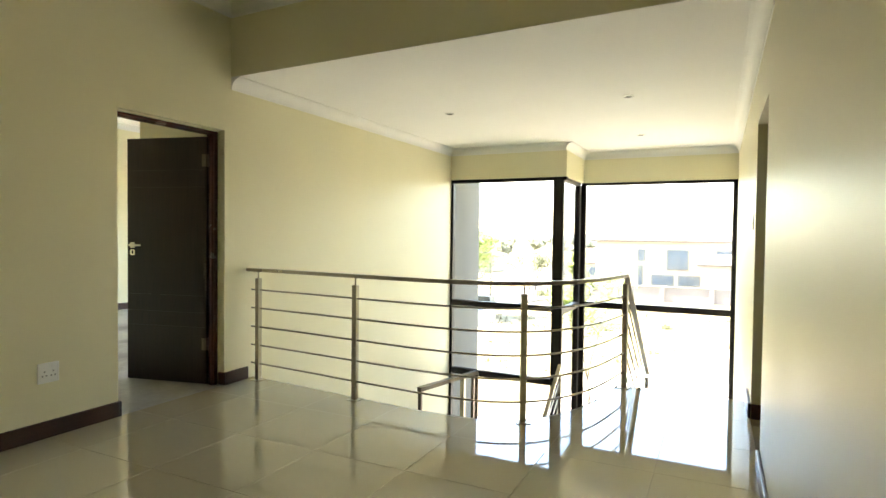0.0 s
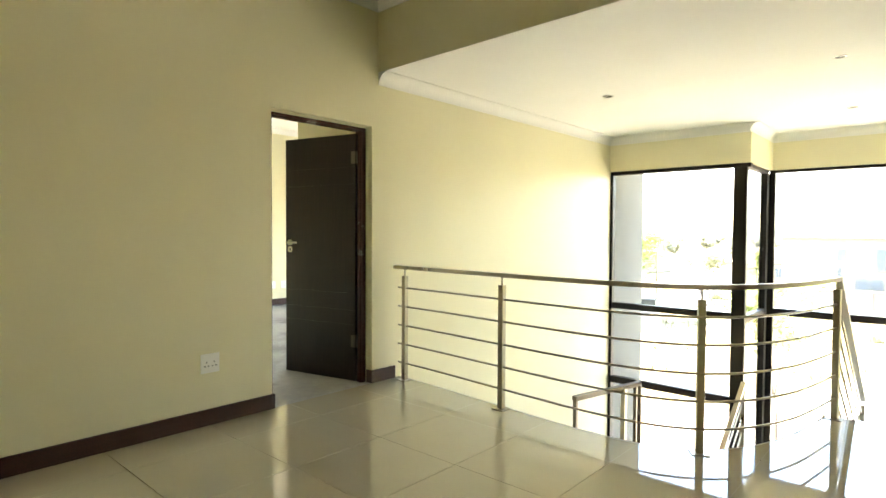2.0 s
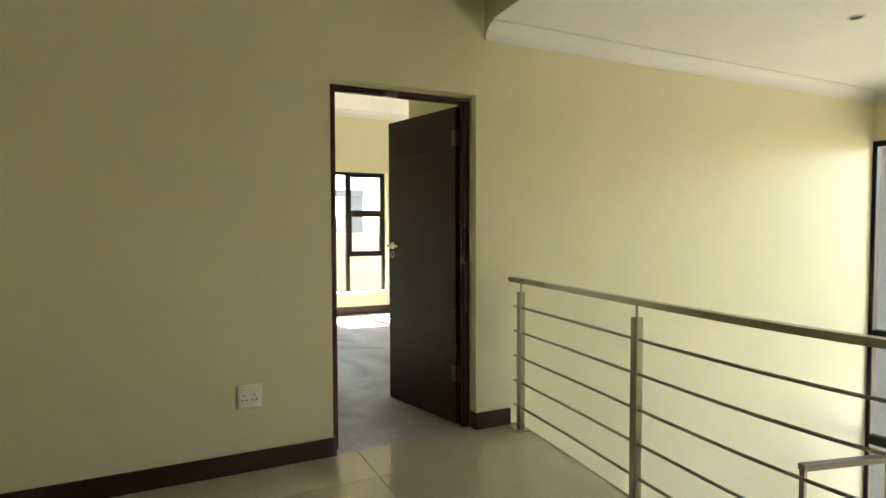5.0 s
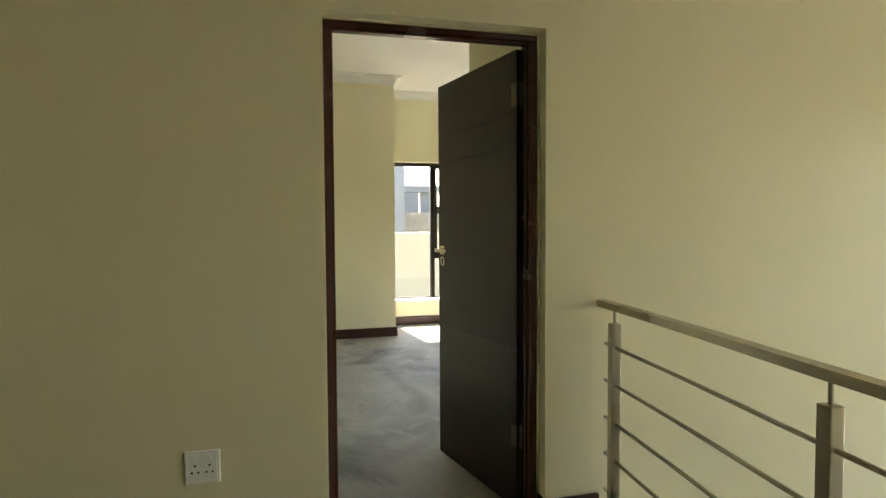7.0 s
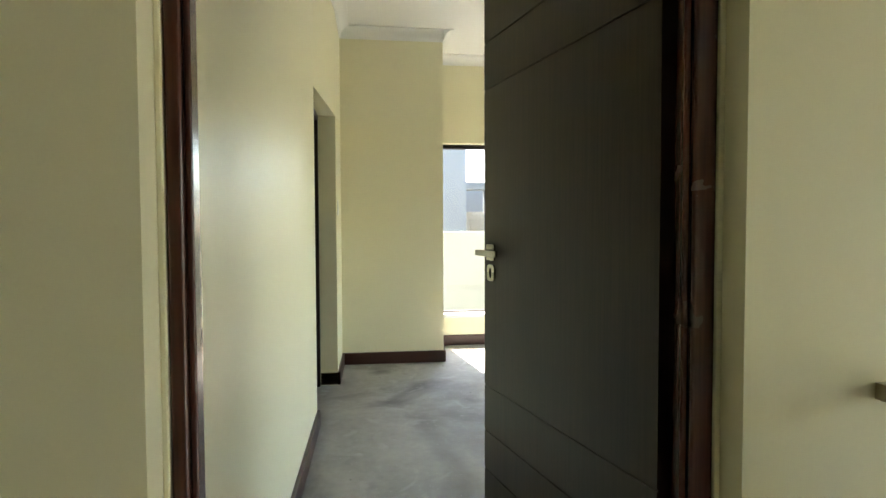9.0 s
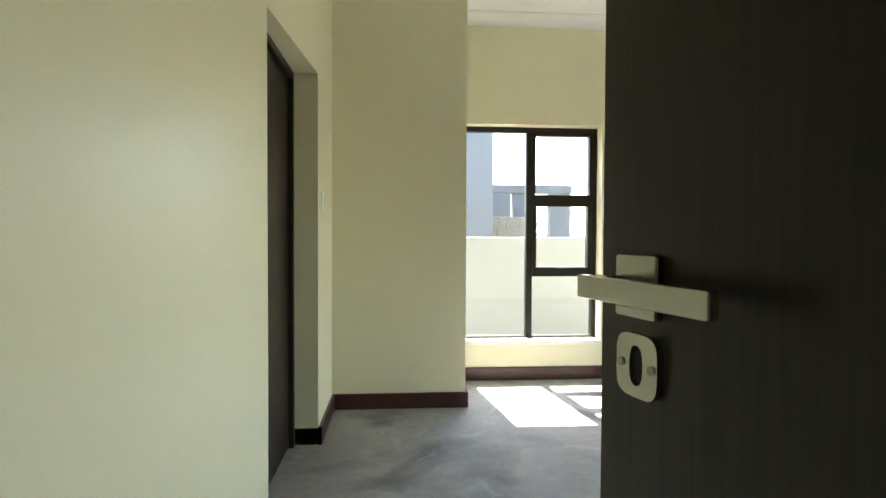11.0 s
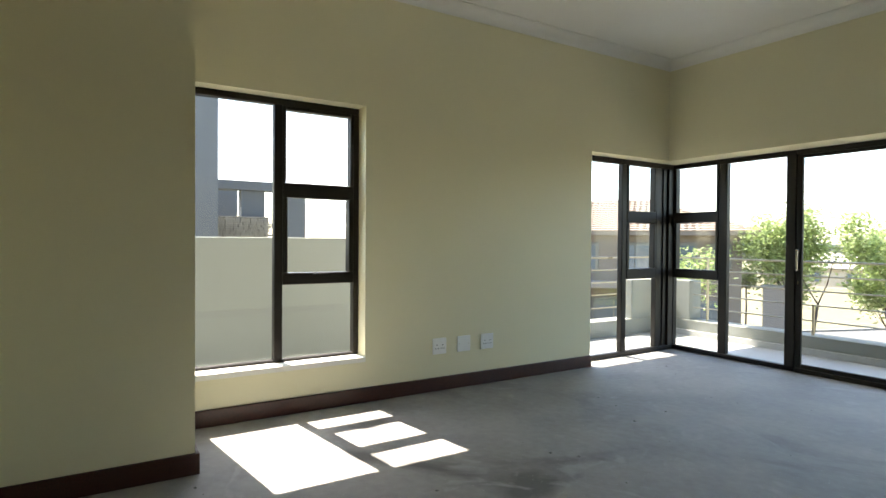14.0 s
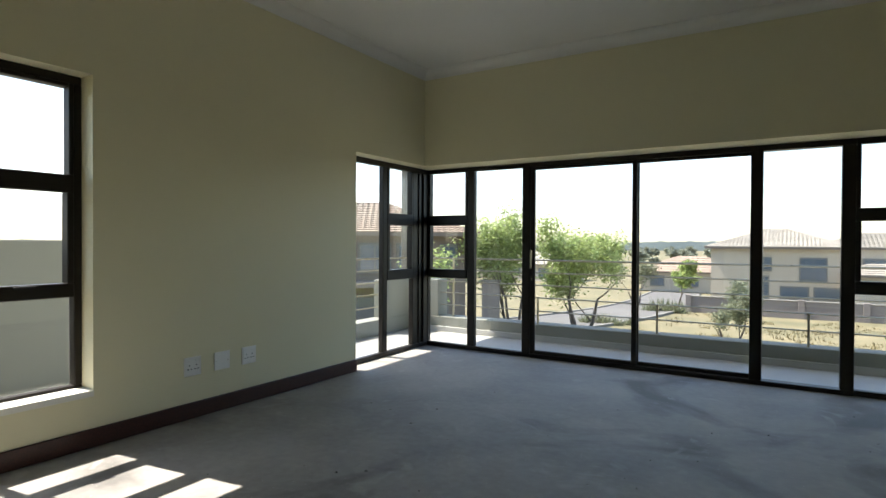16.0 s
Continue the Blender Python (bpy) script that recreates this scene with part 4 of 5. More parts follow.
solid("balcony_corner_pier", box(-6.345, 6.42, 0.158, -6.125, 7.245, 0.66, 0.01), PARAPET, "taller grey plastered corner of the parapet", "parapet")
solid("balcony_front_pier", box(-6.125, 7.005, 0.158, -5.70, 7.245, 0.658, 0.01), PARAPET, "taller grey plastered corner of the parapet", "parapet")
solid("balcony_roof", box(-6.90, 3.55, 3.02, -0.004, 7.28, 3.22, 0.01), CEIL, "white underside of the balcony roof slab", "roof")
balcony_rail = thing("balcony_railing", "slim steel balcony railing with five rails above the parapet", "railing", Matrix.Identity(4))
for k, z in enumerate((0.945, 0.79, 0.635, 0.48, 0.315)):
    w = 0.011 if k == 0 else 0.008
    part("rail", sweep([(-6.2, 3.7, z), (-6.2, 7.08, z), (-0.03, 7.08, z)], w, w, 8), STEEL, balcony_rail)
for x, y in ((-6.2, 3.75), (-6.2, 5.35), (-5.50, 7.08), (-4.28, 7.08), (-2.87, 7.08), (-1.46, 7.08), (-0.03, 7.08)):
    p = part("post", box(x - 0.011, y - 0.011, 0.158, x + 0.011, y + 0.011, 0.49 if x in (-4.28, -2.87, -1.46) else 0.95, 0.002), STEEL, balcony_rail)

solid("terrace_wall", box(-6.60, -1.2, -0.2, -6.42, 3.35, 1.165, 0.01), TERRACE, "cream plastered terrace wall outside the tall window", "wall")
solid("terrace_floor", box(-6.42, -1.2, -0.30, X_OUT, 3.6, -0.05), BALCTILE, "pale tiled terrace floor", "floor")

# grey neighbour seen over the terrace wall
grey_house = thing("neighbour_house", "blue-grey flat-roofed modern house with stone cladding", "house", Matrix.Identity(4))
part("wall", box(-13.5, -1.0, -4.0, -12.0, 2.46, 5.2), BLUEGREY, grey_house)
part("parapet", box(-14.6, 2.34, 2.24, -14.2, 4.83, 2.44), BLUEGREY, grey_house)
part("wall", box(-16.2, 2.34, -4.0, -16.0, 3.64, 2.5), BLUEGREY, grey_house)
part("wall", box(-14.6, 3.36, -4.0, -14.3, 3.875, 2.245), BLUEGREY, grey_house)
part("wall", box(-14.6, 4.30, -4.0, -14.3, 4.82, 2.245), BLUEGREY, grey_house)
rng = random.Random(5)
zc = 1.0
stone_mesh = mesh_of("stone", box(-0.5, -0.5, -0.5, 0.5, 0.5, 0.5, 0.06, 1), STONE)
while zc < 1.60:
    hgt = rng.uniform(0.03, 0.055)
    yc = 2.36
    while yc < 3.75:
        w = rng.uniform(0.10, 0.34)
        o = new("stone", stone_mesh)
        o.parent = grey_house
        o.matrix_basis = Matrix.LocRotScale((-13.9 + rng.uniform(-0.02, 0.02), yc + w / 2, zc + hgt / 2), None, (0.25, w - 0.012, hgt - 0.008))
        yc += w
    zc += hgt
part("wall", box(-14.1, 2.34, -4.0, -13.85, 3.84, 1.58), GREYPL, grey_house)


# ---- ground ----
def ground_z(x, y):
    return -3.05 - 0.033 * max(0.0, min(y, 90.0)) if y > 0 else -3.05


def ground_mesh():
    bm = bmesh.new()
    def axis():
        v = [0.0]
        s = 2.0
        while v[-1] < 2500:
            v.append(v[-1] + s)
            s *= 1.14
        return [-q for q in v[:0:-1]] + v
    gx = axis()
    gy = axis()
    g = []
    for x in gx:
        g.append([bm.verts.new((x, y, ground_z(x, y) + 0.06 * noise.noise((x * 0.15, y * 0.15, 3)))) for y in gy])
    for i in range(len(gx) - 1):
        for j in range(len(gy) - 1):
            bm.faces.new((g[i][j], g[i + 1][j], g[i + 1][j + 1], g[i][j + 1])).smooth = True
    return bm


solid("ground", ground_mesh(), GRASS, "dry yellow winter lawn sloping gently away", "ground")


def strip(points, w, lift, thick=0.0):
    """A paved band laid on the slope along a polyline."""
    bm = bmesh.new()
    rows = []
    for i, (x, y) in enumerate(points):
        a = Vector(points[max(i - 1, 0)])
        b = Vector(points[min(i + 1, len(points) - 1)])
        d = (b - a).normalized()
        n_ = Vector((-d.y, d.x))
        row = []
        for k in range(7):
            o = (k / 6 - 0.5) * w
            px, py = x + n_.x * o, y + n_.y * o
            row.append(bm.verts.new((px, py, ground_z(px, py) + 0.07 + lift)))
        rows.append(row)
    for a, b in zip(rows, rows[1:]):
        for k in range(6):
            bm.faces.new((a[k], a[k + 1], b[k + 1], b[k]))
    if thick:
        ret = bmesh.ops.extrude_face_region(bm, geom=list(bm.faces))
        bmesh.ops.translate(bm, verts=[v for v in ret["geom"] if isinstance(v, bmesh.types.BMVert)], vec=(0, 0, -thick))
    return bm


road_line = spline([(-60, 13), (-42, 17), (-29, 21), (-21, 25.5), (-16.8, 31.5), (-14.8, 39), (-13.6, 48), (-13.4, 60), (-15, 78), (-18, 110)])
solid("road", strip(road_line, 6.0, 0.02), ROAD, "pale grey paved estate road curving past the lawn", "road")
def offset_line(p, o):
    out = []
    for i in range(len(p)):
        d = (Vector(p[min(i + 1, len(p) - 1)]) - Vector(p[max(i - 1, 0)])).normalized()
        out.append((p[i][0] - d.y * o, p[i][1] + d.x * o))
    return out
for o in (-3.1, 3.1):
    solid("kerb", strip(offset_line(road_line, o), 0.25, 0.12, 0.3), KERB, "pale concrete kerb along the road", "kerb")
solid("driveway", strip([(0.5, 8), (2.5, 12), (4.5, 19), (6, 26)], 7.0, 0.015), DRIVE, "pale brick driveway below the stair window", "driveway")


def hill_mesh(r, h, z, seed):
    bm = bmesh.new()
    prev = None
    for i in range(701):
        a = radians(-100 + 200 * i / 700)
        top = z + h * (0.55 + 0.5 * noise.noise((i * 0.02, seed, 0)) + 0.16 * noise.noise((i * 0.45, seed, 5)) + 0.10 * noise.noise((i * 1.7, seed, 9)))
        x, y = r * math.sin(a), r * math.cos(a)
        cur = [bm.verts.new((x, y, z - 40)), bm.verts.new((x, y, top)), bm.verts.new((x * 1.3, y * 1.3, z - 40))]
        if prev:
            bm.faces.new((prev[0], cur[0], cur[1], prev[1]))
            bm.faces.new((prev[1], cur[1], cur[2], prev[2]))
        prev = cur
    return bm


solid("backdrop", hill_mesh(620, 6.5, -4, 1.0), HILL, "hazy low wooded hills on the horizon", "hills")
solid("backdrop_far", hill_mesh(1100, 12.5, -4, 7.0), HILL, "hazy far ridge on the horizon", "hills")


# ---- houses ----
def house_window(parent, m, w, h, cols=2, rows=2, frame=0.06):
    """A window proud of a wall; local x along the wall, -y outward."""
    f = part("window", box(-w / 2 - 0.12, -0.05, -h / 2 - 0.12, w / 2 + 0.12, 0.02, h / 2 + 0.12, 0.02, 1), GREYPL, parent, "window with a dark frame")
    f.matrix_basis = m
    for i in range(cols):
        for j in range(rows):
            x0, z0 = -w / 2 + w * i / cols, -h / 2 + h * j / rows
            part("pane", box(x0 + frame / 2, -0.075, z0 + frame / 2, x0 + w / cols - frame / 2, -0.045, z0 + h / rows - frame / 2), DGLASS, f)
    part("sill", box(-w / 2 - 0.15, -0.12, -h / 2 - 0.18, w / 2 + 0.15, 0.0, -h / 2 - 0.12), KERB, f)


def hip_roof(parent, x0, y0, x1, y1, z, rise, over, material, course=0.34):
    """A hipped roof of stepped tile courses, each course a thin overlapping band."""
    x0, y0, x1, y1 = x0 - over, y0 - over, x1 + over, y1 + over
    half = min(x1 - x0, y1 - y0) / 2
    n = max(4, int(half * 1.1 / course))
    bm = bmesh.new()
    for i in range(n):
        a, b = i / n, (i + 1) / n
        ia, ib = half * a, half * b
        za, zb = z + rise * a + 0.06, z + rise * b
        lo = [(x0 + ia, y0 + ia), (x1 - ia, y0 + ia), (x1 - ia, y1 - ia), (x0 + ia, y1 - ia)]
        hi = [(x0 + ib, y0 + ib), (x1 - ib, y0 + ib), (x1 - ib, y1 - ib), (x0 + ib, y1 - ib)]
        for k in range(4):
            p, q, r_, s = lo[k], lo[(k + 1) % 4], hi[(k + 1) % 4], hi[k]
            seg = max(1, int((Vector(q) - Vector(p)).length / (course * 0.95)))
            for t in range(seg):
                f0, f1 = t / seg, (t + 1) / seg
                fm = (f0 + f1) / 2
                L = lambda u, v, f: (u[0] + (v[0] - u[0]) * f, u[1] + (v[1] - u[1]) * f)
                c0, c1, c2, c3 = L(p, q, f0), L(p, q, f1), L(s, r_, f1), L(s, r_, f0)
                m0, m1 = L(p, q, fm), L(s, r_, fm)
                v = [bm.verts.new((*w, zz)) for w, zz in ((c0, za), (m0, za + 0.03), (c1, za), (c2, zb), (m1, zb + 0.03), (c3, zb))]
                bm.faces.new((v[0], v[1], v[4], v[5]))
                bm.faces.new((v[1], v[2], v[3], v[4]))
                e = [bm.verts.new((*w, zz - 0.05)) for w, zz in ((c0, za), (c1, za))]
                bm.faces.new((v[0], e[0], e[1], v[2], v[1]))
    r = part("roof", bm, material, parent, "tiled hipped roof")
    part("eave", box(x0 + 0.02, y0 + 0.02, z - 0.18, x1 - 0.02, y1 - 0.02, z + 0.01), HOUSED, r)
    return r


def K(x, z, y=60.0):
    """From a station on the 44 m plane to the facade at y."""
    s = (y - 0.51) / 43.49
    return -0.35 + (x + 1.53) * s, 1.16 + (z - 1.16) * s


house_r = thing("opposite_house", "beige plastered two-storey house with a grey-beige tiled hip roof", "house", pose(0, 0, -0.25))
hx0, ez = K(-7.34, 1.12)
part("wall", box(hx0, 60.0, -5.4, hx0 + 10.6, 69.0, ez), HOUSE, house_r)
hip_roof(house_r, hx0, 60.0, hx0 + 10.6, 69.0, ez + 0.05, 1.75, 0.55, ROOFB)
part("wall", box(hx0 + 10.6, 60.02, -5.4, hx0 + 24, 67.0, ez), HOUSE, house_r)
hip_roof(house_r, hx0 + 8.6, 60.3, hx0 + 24, 67.0, ez + 0.04, 1.3, 0.5, ROOFB)
part("wall", box(hx0 + 10.5, 57.5, -5.4, hx0 + 18, 60.0, ez - 2.2), HOUSE, house_r)
hip_roof(house_r, hx0 + 10.5, 57.5, hx0 + 18, 60.6, ez - 2.2, 0.9, 0.4, ROOFB)
for xa, xb, za, zb, c, r_ in ((-2.02, -0.66, -0.95, 0.40, 2, 2), (-4.1, -3.72, -0.34, 0.40, 1, 1), (-3.1, -1.62, -2.2, -1.5, 2, 1), (-1.23, 0.2, -2.2, -1.5, 2, 1), (-4.08, -3.87, -2.3, -0.85, 1, 4), (1.3, 2.4, -0.9, 0.4, 2, 2)):
    (xa, za), (xb, zb) = K(xa, za), K(xb, zb)
    house_window(house_r, pose((xa + xb) / 2, 59.99, (za + zb) / 2), xb - xa, zb - za, c, r_)

fence = thing("boundary_wall", "brown-grey rendered boundary wall with piers", "wall", Matrix.Identity(4))
fx0 = K(-7.72, 0, 54)[0] - 1.6
part("panel", box(fx0, 54.0, -5.6, fx0 + 34, 54.2, -3.45), FENCE, fence)
part("coping", box(fx0 - 0.05, 53.93, -3.45, fx0 + 34, 54.27, -3.37, 0.02, 1), KERB, fence)
for i in range(9):
    part("pier", box(fx0 + 4.2 * i - 0.05, 53.88, -5.6, fx0 + 4.2 * i + 0.40, 54.3, -3.30, 0.02, 1), FENCE, fence)

HL = pose(-21.6, 22.9, 0, 0, 0, 36)
house_l = thing("corner_house", "taupe plastered two-storey house with a faded clay tile roof", "house", HL)
part("wall", box(-7.0, 0.0, -4.4, 6.4, 9.0, 1.60), HOUSED, house_l)
hip_roof(house_l, -7.0, 0.0, 6.4, 9.0, 1.66, 1.9, 0.7, ROOF)
part("balcony_slab", box(-6.0, -1.4, -1.15, 3.0, 0.0, -0.85, 0.02, 1), FENCE, house_l)
for x in (-5.8, -1.6, 2.7):
    part("column", box(x - 0.2, -1.3, -4.4, x + 0.2, -0.9, -1.15, 0.02, 1), STONE, house_l)
for x, z, w, h, c in ((-4.6, 0.35, 1.9, 1.3, 3), (-1.4, 0.35, 2.2, 1.3, 3), (1.6, 0.35, 1.5, 1.3, 2), (3.6, 0.35, 1.5, 1.3, 2), (5.5, 0.5, 0.7, 0.9, 2), (-3.8, -2.5, 2.2, 1.5, 3), (0.6, -2.5, 2.0, 1.5, 2), (4.6, -2.4, 1.6, 1.2, 2)):
    house_window(house_l, pose(x, -0.01, z), w, h, c, 1)
garage = thing("gate_wall", "grey plastered gate wall by the road", "wall", pose(-15.6, 27.0, 0, 0, 0, 30))
part("panel", box(0.0, 0.0, -4.3, 0.95, 0.35, -0.90, 0.02, 1), FENCE, garage)
part("coping", box(-0.07, -0.06, -0.90, 1.02, 0.41, -0.81, 0.02, 1), KERB, garage)

for x, y, w, d, h, rm, turn in ((-15, 95, 14, 10, 3.0, ROOF, 8), (-46, 105, 18, 10, 3.2, ROOFB, -10), (-70, 90, 18, 11, 3.4, ROOF, 20), (12, 100, 18, 10, 3.2, ROOF, 0)):
    z = ground_z(x, y)
    hh = thing("far_house", "distant house with a hipped tile roof among trees", "house", pose(x, y, z, 0, 0, turn), group="far houses")
    part("wall", box(-w / 2, -d / 2, -1.0, w / 2, d / 2, h), HOUSE, hh)
    hip_roof(hh, -w / 2, -d / 2, w / 2, d / 2, h + 0.02, 2.2, 0.6, rm, 0.8)
    for k in range(3):
        house_window(hh, pose(-w / 3 + k * w / 3, -d / 2 - 0.01, h * 0.55), 1.8, 1.3, 2, 1)


# ---- trees ----
def tree(name, label, x, y, h, crown, seed, leaf_mat, stems=1, leaf=0.13, count=5200, spread=0.55, bare=0.3):
    rg = random.Random(seed)
    z = ground_z(x, y)
    t = thing(name, label, "tree", pose(x, y, z))
    trunk = bmesh.new()
    tips = []

    def limb(p, d, length, r, depth):
        pts, rad = [p.copy()], [r]
        for k in range(4):
            d = (d + Vector((rg.uniform(-.18, .18), rg.uniform(-.18, .18), rg.uniform(-.02, .16)))).normalized()
            p = p + d * length / 4
            pts.append(p.copy())
            rad.append(r * (1 - 0.13 * (k + 1)))
        b = sweep(pts, r, r, 6, (0.3, 0.2, 1), rad)
        me = bpy.data.meshes.new("limb")
        b.to_mesh(me)
        b.free()
        trunk.from_mesh(me)
        bpy.data.meshes.remove(me)
        if depth >= 2:
            tips.extend(pts[1:])
        if depth < 4:
            for _ in range(rg.choice((2, 3))):
                a = rg.uniform(0, 2 * math.pi)
                s = spread * rg.uniform(0.6, 1.35)
                limb(pts[-1] if rg.random() < 0.7 else pts[2], (d + Vector((math.cos(a) * s, math.sin(a) * s, rg.uniform(-0.15, 0.3)))).normalized(), length * rg.uniform(0.58, 0.78), rad[-1] * 0.68, depth + 1)

    for k in range(stems):
        a = 2 * math.pi * k / stems + 0.5
        lean = 0.35 if stems > 1 else 0.05
        limb(Vector((0.12 * math.cos(a) * (stems > 1), 0.12 * math.sin(a) * (stems > 1), -0.2)), Vector((math.cos(a) * lean, math.sin(a) * lean, 1)), h * bare, h * (0.013 if stems > 1 else 0.015), 0)
    zs = sorted(p.z for p in tips)
    f = h * 0.93 / zs[-1]
    rmax = sorted(math.hypot(p.x, p.y) for p in tips)[int(len(tips) * 0.95)]
    g = max(0.75, min(1.7, crown / rmax))
    part_trunk = part("trunk", trunk, BARK, t)
    part_trunk.scale = (g, g, f)
    verts, faces = [], []
    per = max(4, count // len(tips))
    for p in tips:
        q = Vector((p.x * g, p.y * g, p.z * f))
        if q.z < h * 0.30:
            continue
        for _ in range(per):
            c = q + Vector((rg.gauss(0, 1), rg.gauss(0, 1), rg.gauss(0, 0.8))) * h * 0.048
            u = Vector((rg.uniform(-1, 1), rg.uniform(-1, 1), rg.uniform(-0.6, 0.6))).normalized()
            v = u.cross(Vector((rg.uniform(-1, 1), rg.uniform(-1, 1), rg.uniform(-1, 1)))).normalized()
            s = leaf * rg.uniform(0.6, 1.3)
            i = len(verts)
            verts += [c - u * s, c - v * s * 0.45, c + u * s, c + v * s * 0.45]
            faces.append((i, i + 1, i + 2, i + 3))
    me = bpy.data.meshes.new("crown")
    me.from_pydata([tuple(v) for v in verts], [], faces)
    me.materials.append(leaf_mat)
    cr = new("crown", me)
    cr.parent = t
    return t


tree("street_tree", "leafy pale green street tree with forked stems on the verge", -14.7, 28.8, 7.4, 2.5, 11, LEAF, stems=3, leaf=0.10, count=14000, bare=0.24, spread=0.95)
tree("street_tree", "bright green street tree with forked trunks on the lawn", -11.6, 31.2, 6.3, 4.3, 23, LEAF, stems=3, leaf=0.10, count=16000, bare=0.22, spread=0.95)
tree("olive_tree", "small grey-green olive tree on the dry lawn", -4.3, 33.0, 3.6, 2.2, 41, OLIVE, stems=2, leaf=0.075, count=5500, bare=0.25, spread=0.75)
tree("street_tree", "young green tree beside the far drive", -11.2, 60.0, 4.6, 2.4, 53, LEAF, stems=1, leaf=0.2, count=2600)
tree("street_tree", "half-bare brown tree beside the far drive", -14.8, 58.0, 4.8, 2.2, 59, LEAFD, stems=2, leaf=0.13, count=900)
tree("garden_tree", "small sparse tree in front of the taupe house", -11.3, 15.6, 4.8, 0.8, 61, LEAF, stems=1, leaf=0.07, count=1500)
tree("garden_tree", "small garden tree outside the stair window", 1.01, 11.0, 4.15, 0.8, 67, LEAF, stems=1, leaf=0.06, count=1800)
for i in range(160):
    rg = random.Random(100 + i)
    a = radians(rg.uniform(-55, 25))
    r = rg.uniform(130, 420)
    tree("far_tree", "distant tree between the far houses, haze put into its pale leaf colour", r * math.sin(a), r * math.cos(a), rg.uniform(3.5, 6.5), rg.uniform(2.5, 4), 200 + i, LEAFF, leaf=0.45, count=420)


def shrub(x, y, s, seed):
    rg = random.Random(seed)
    z = ground_z(x, y)
    sh = thing("shrub", "low spiky green shrub on the dry lawn", "shrub", pose(x, y, z), group="lawn shrubs")
    verts, faces = [], []
    for _ in range(140):
        a, e = rg.uniform(0, 2 * math.pi), rg.uniform(0.15, 1.4)
        d = Vector((math.cos(a) * math.cos(e), math.sin(a) * math.cos(e), math.sin(e)))
        w = Vector((-math.sin(a), math.cos(a), 0)) * s * 0.06
        b = Vector((rg.gauss(0, .25), rg.gauss(0, .25), 0)) * s
        i = len(verts)
        verts += [b - w, b + w, b + d * s * rg.uniform(0.5, 1)]
        faces.append((i, i + 1, i + 2))
    me = bpy.data.meshes.new("leaves")
    me.from_pydata([tuple(v) for v in verts], [], faces)
    me.materials.append(LEAFD)
    o = new("leaves", me)
    o.parent = sh


for i, (x, y, s) in enumerate(((-13.6, 38.5, 0.9), (-12.6, 39.0, 1.0), (-11.7, 38.6, 0.8), (-10.9, 39.4, 0.7), (-12.0, 52.0, 1.2), (-11.2, 52.6, 1.5), (-9.9, 52.2, 1.3), (-2.0, 30.0, 0.5), (1.0, 33.0, 0.5))):
    shrub(x, y, s, 300 + i)

def clipped_tree(x, y, h, r, seed):
    """A clipped ball of leaves on a bare straight stem."""
    rg = random.Random(seed)
    t = thing("clipped_tree", "small clipped ball tree on a bare stem by the gate wall", "tree", pose(x, y, ground_z(x, y)))
    part("trunk", sweep([(0, 0, -0.2), (0.03, 0.01, h * 0.35), (-0.02, 0.02, h - r)], 0.05, 0.05, 7, (1, 0, 0), [0.06, 0.05, 0.04]), BARK, t)
    verts, faces = [], []
    for _ in range(1500):
        d = Vector((rg.gauss(0, 1), rg.gauss(0, 1), rg.gauss(0, 1))).normalized()
        c = Vector((0, 0, h - r)) + d * r * (rg.uniform(0.2, 1) ** 0.4) * (1 + 0.18 * noise.noise(d * 2.5))
        u = Vector((rg.uniform(-1, 1), rg.uniform(-1, 1), rg.uniform(-1, 1))).normalized()
        v = u.cross(d).normalized()
        i = len(verts)
        verts += [c - u * 0.09, c - v * 0.05, c + u * 0.09, c + v * 0.05]
        faces.append((i, i + 1, i + 2, i + 3))
    me = bpy.data.meshes.new("crown")
    me.from_pydata([tuple(q) for q in verts], [], faces)
    me.materials.append(LEAFD)
    new("crown", me).parent = t


clipped_tree(-21.2, 35.4, 3.7, 0.62, 71)


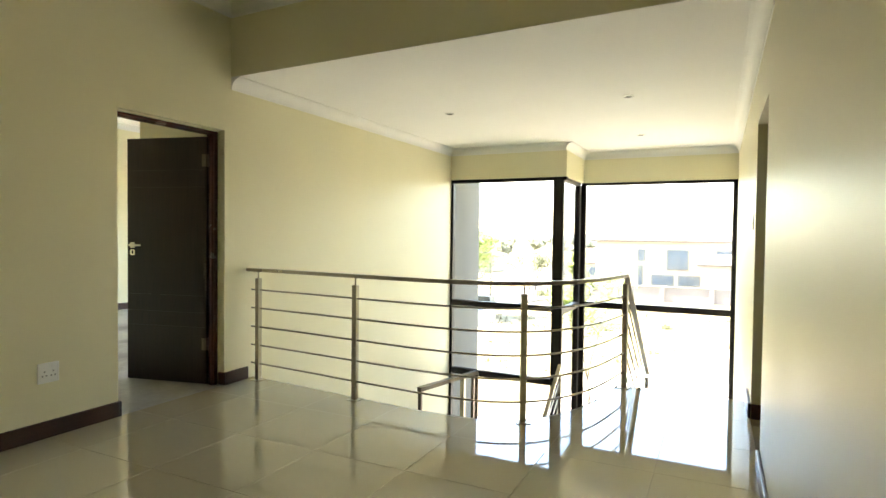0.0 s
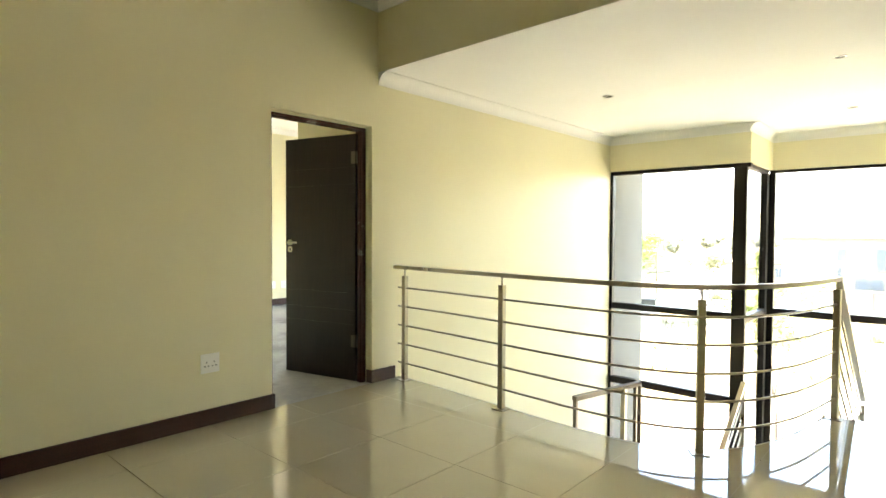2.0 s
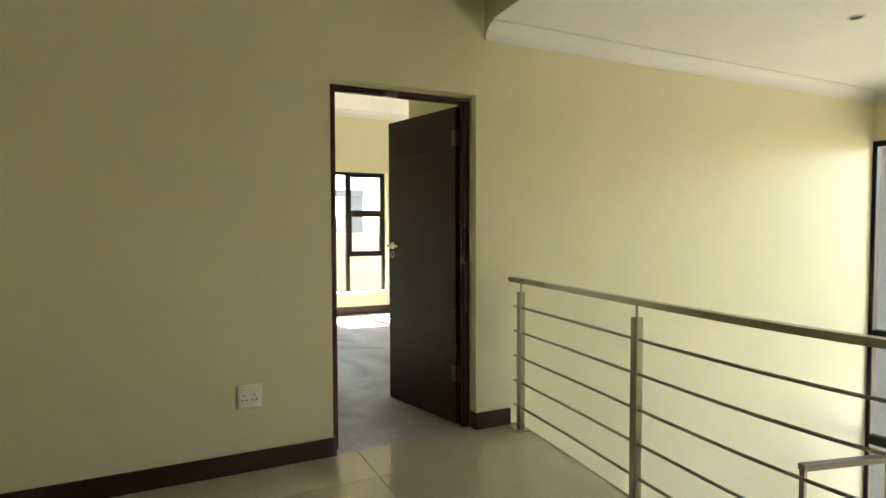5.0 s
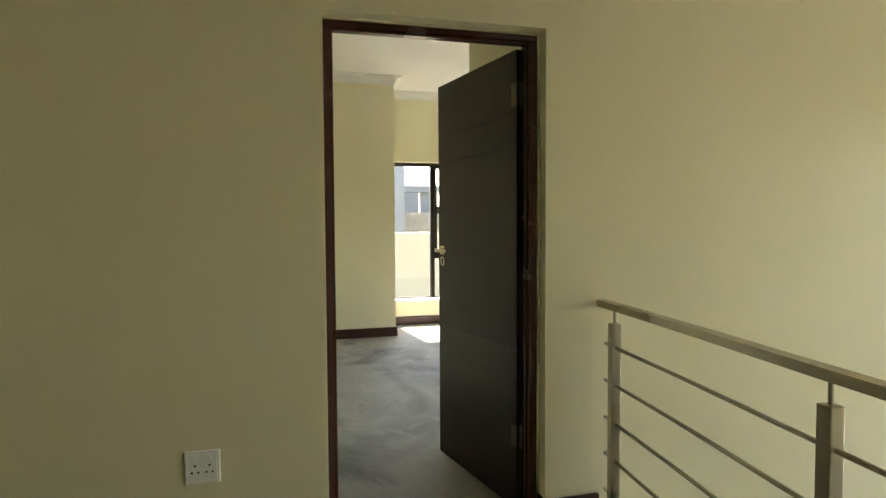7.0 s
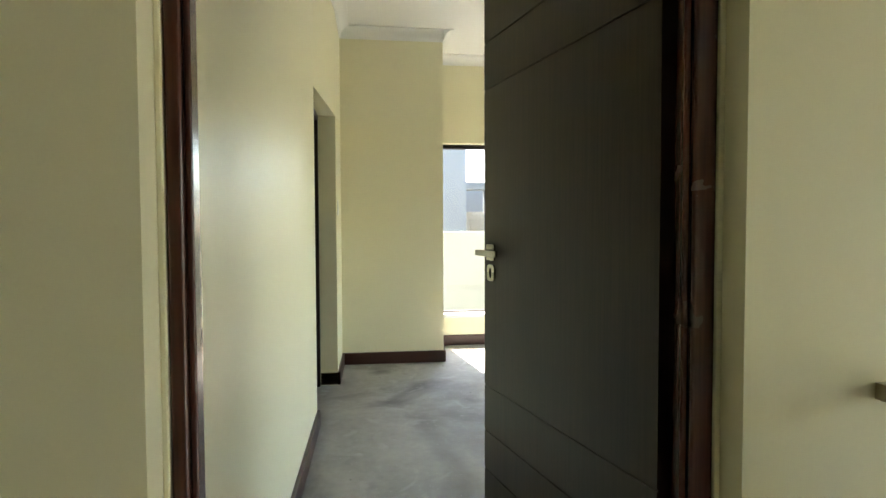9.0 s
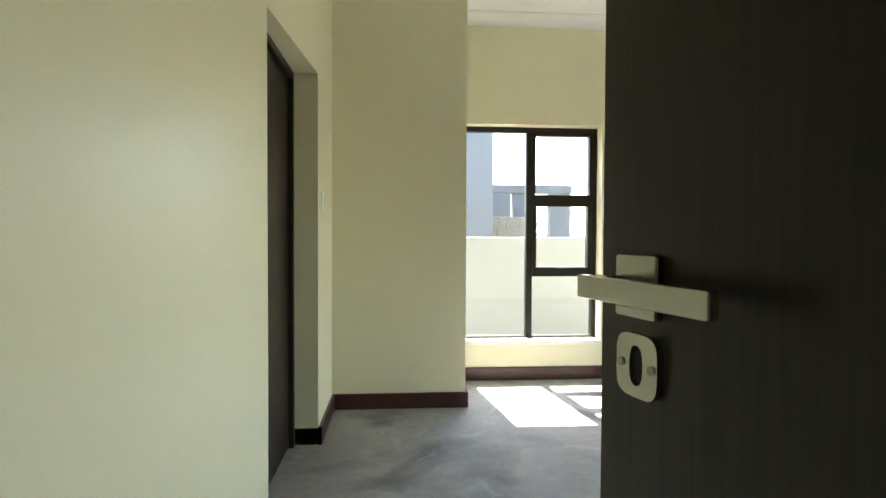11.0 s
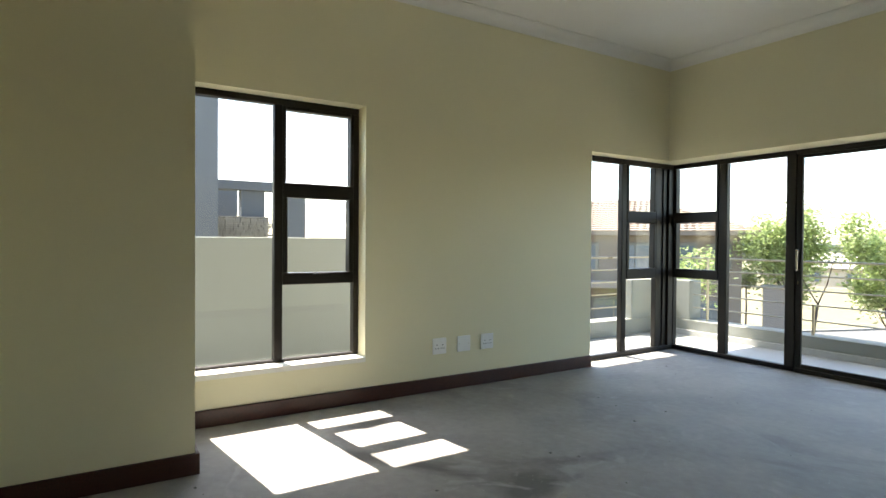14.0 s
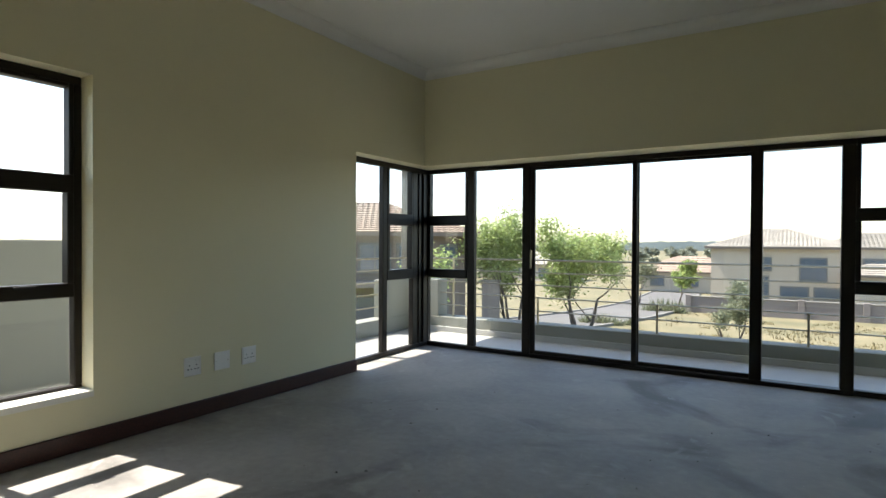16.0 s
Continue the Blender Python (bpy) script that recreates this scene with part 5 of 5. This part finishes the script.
def grass_tufts():
    """Dry tufts that roughen the lawn."""
    rg = random.Random(77)
    verts, faces = [], []
    for _ in range(2600):
        x, y = rg.uniform(-13, 9), rg.uniform(17, 53)
        if noise.noise((x * 0.22, y * 0.22, 4)) < -0.05 or min(math.hypot(x - p, y - q) for p, q in road_line) < 4.2:
            continue
        z = ground_z(x, y) - 0.02
        s = rg.uniform(0.10, 0.26)
        for _k in range(6):
            a = rg.uniform(0, 2 * math.pi)
            b = Vector((x + rg.gauss(0, s * 0.6), y + rg.gauss(0, s * 0.6), z))
            w = Vector((-math.sin(a), math.cos(a), 0)) * s * 0.14
            i = len(verts)
            verts += [b - w, b + w, b + Vector((math.cos(a) * s * 0.5, math.sin(a) * s * 0.5, s * rg.uniform(0.6, 1.1)))]
            faces.append((i, i + 1, i + 2))
    me = bpy.data.meshes.new("grass_tufts")
    me.from_pydata([tuple(q) for q in verts], [], faces)
    me.materials.append(STRAW)
    tagged(new("grass_tufts", me), "tufts of dry winter grass on the lawn", "grass", kind="stuff")


grass_tufts()

# ---- floor tiles, each its own piece ----
TW = 0.6
tile_mesh = {}


def floor_tile(cx, cy):
    """Tile with its lower left corner at (cx, cy), cut to the walls and to the bowed opening."""
    x0, x1 = max(cx, 0.0) + 0.0012, min(cx + TW, X_R) - 0.0012
    y0, y1 = max(cy, -4.2) + 0.0012, min(cy + TW, 2.50) - 0.0012
    if x1 - x0 < 0.02 or y1 - y0 < 0.02:
        return
    cut = x0 < 2.90 and void_edge(min(x0, 2.89)) < y1 or x0 < 2.90 and void_edge(min(x1, 2.89)) < y1
    bm = bmesh.new()
    if not cut:
        key = (round(x1 - x0, 3), round(y1 - y0, 3))
        if key not in tile_mesh:
            tile_mesh[key] = mesh_of("tile", box(0, 0, -0.012, x1 - x0, y1 - y0, 0.0, 0.001, 1), TILE)
        bm.free()
        o = new("tile", tile_mesh[key])
        o.location = (x0, y0, 0)
    else:
        n = 14
        made = False
        for i in range(n):
            a, b = x0 + (x1 - x0) * i / n, x0 + (x1 - x0) * (i + 1) / n
            ta = y1 if a >= 2.90 else min(y1, void_edge(a))
            tb = y1 if b >= 2.90 and a >= 2.90 else min(y1, void_edge(min(b, 2.90)))
            if ta <= y0 and tb <= y0:
                continue
            ta, tb = max(ta, y0 + 1e-4), max(tb, y0 + 1e-4)
            top = [(a, y0, 0), (b, y0, 0), (b, tb, 0), (a, ta, 0)]
            bm.faces.new([bm.verts.new(v) for v in top])
            bm.faces.new([bm.verts.new(v) for v in ((a, ta, 0), (b, tb, 0), (b, tb, -0.012), (a, ta, -0.012))])
            made = True
        if not made:
            bm.free()
            return
        bmesh.ops.remove_doubles(bm, verts=bm.verts, dist=1e-5)
        o = new("tile", mesh_of("tile", bm, TILE))
    o.parent = floor_landing


for i in range(-1, 8):
    for j in range(-9, 4):
        floor_tile(0.37 + TW * i, 0.74 + TW * j)
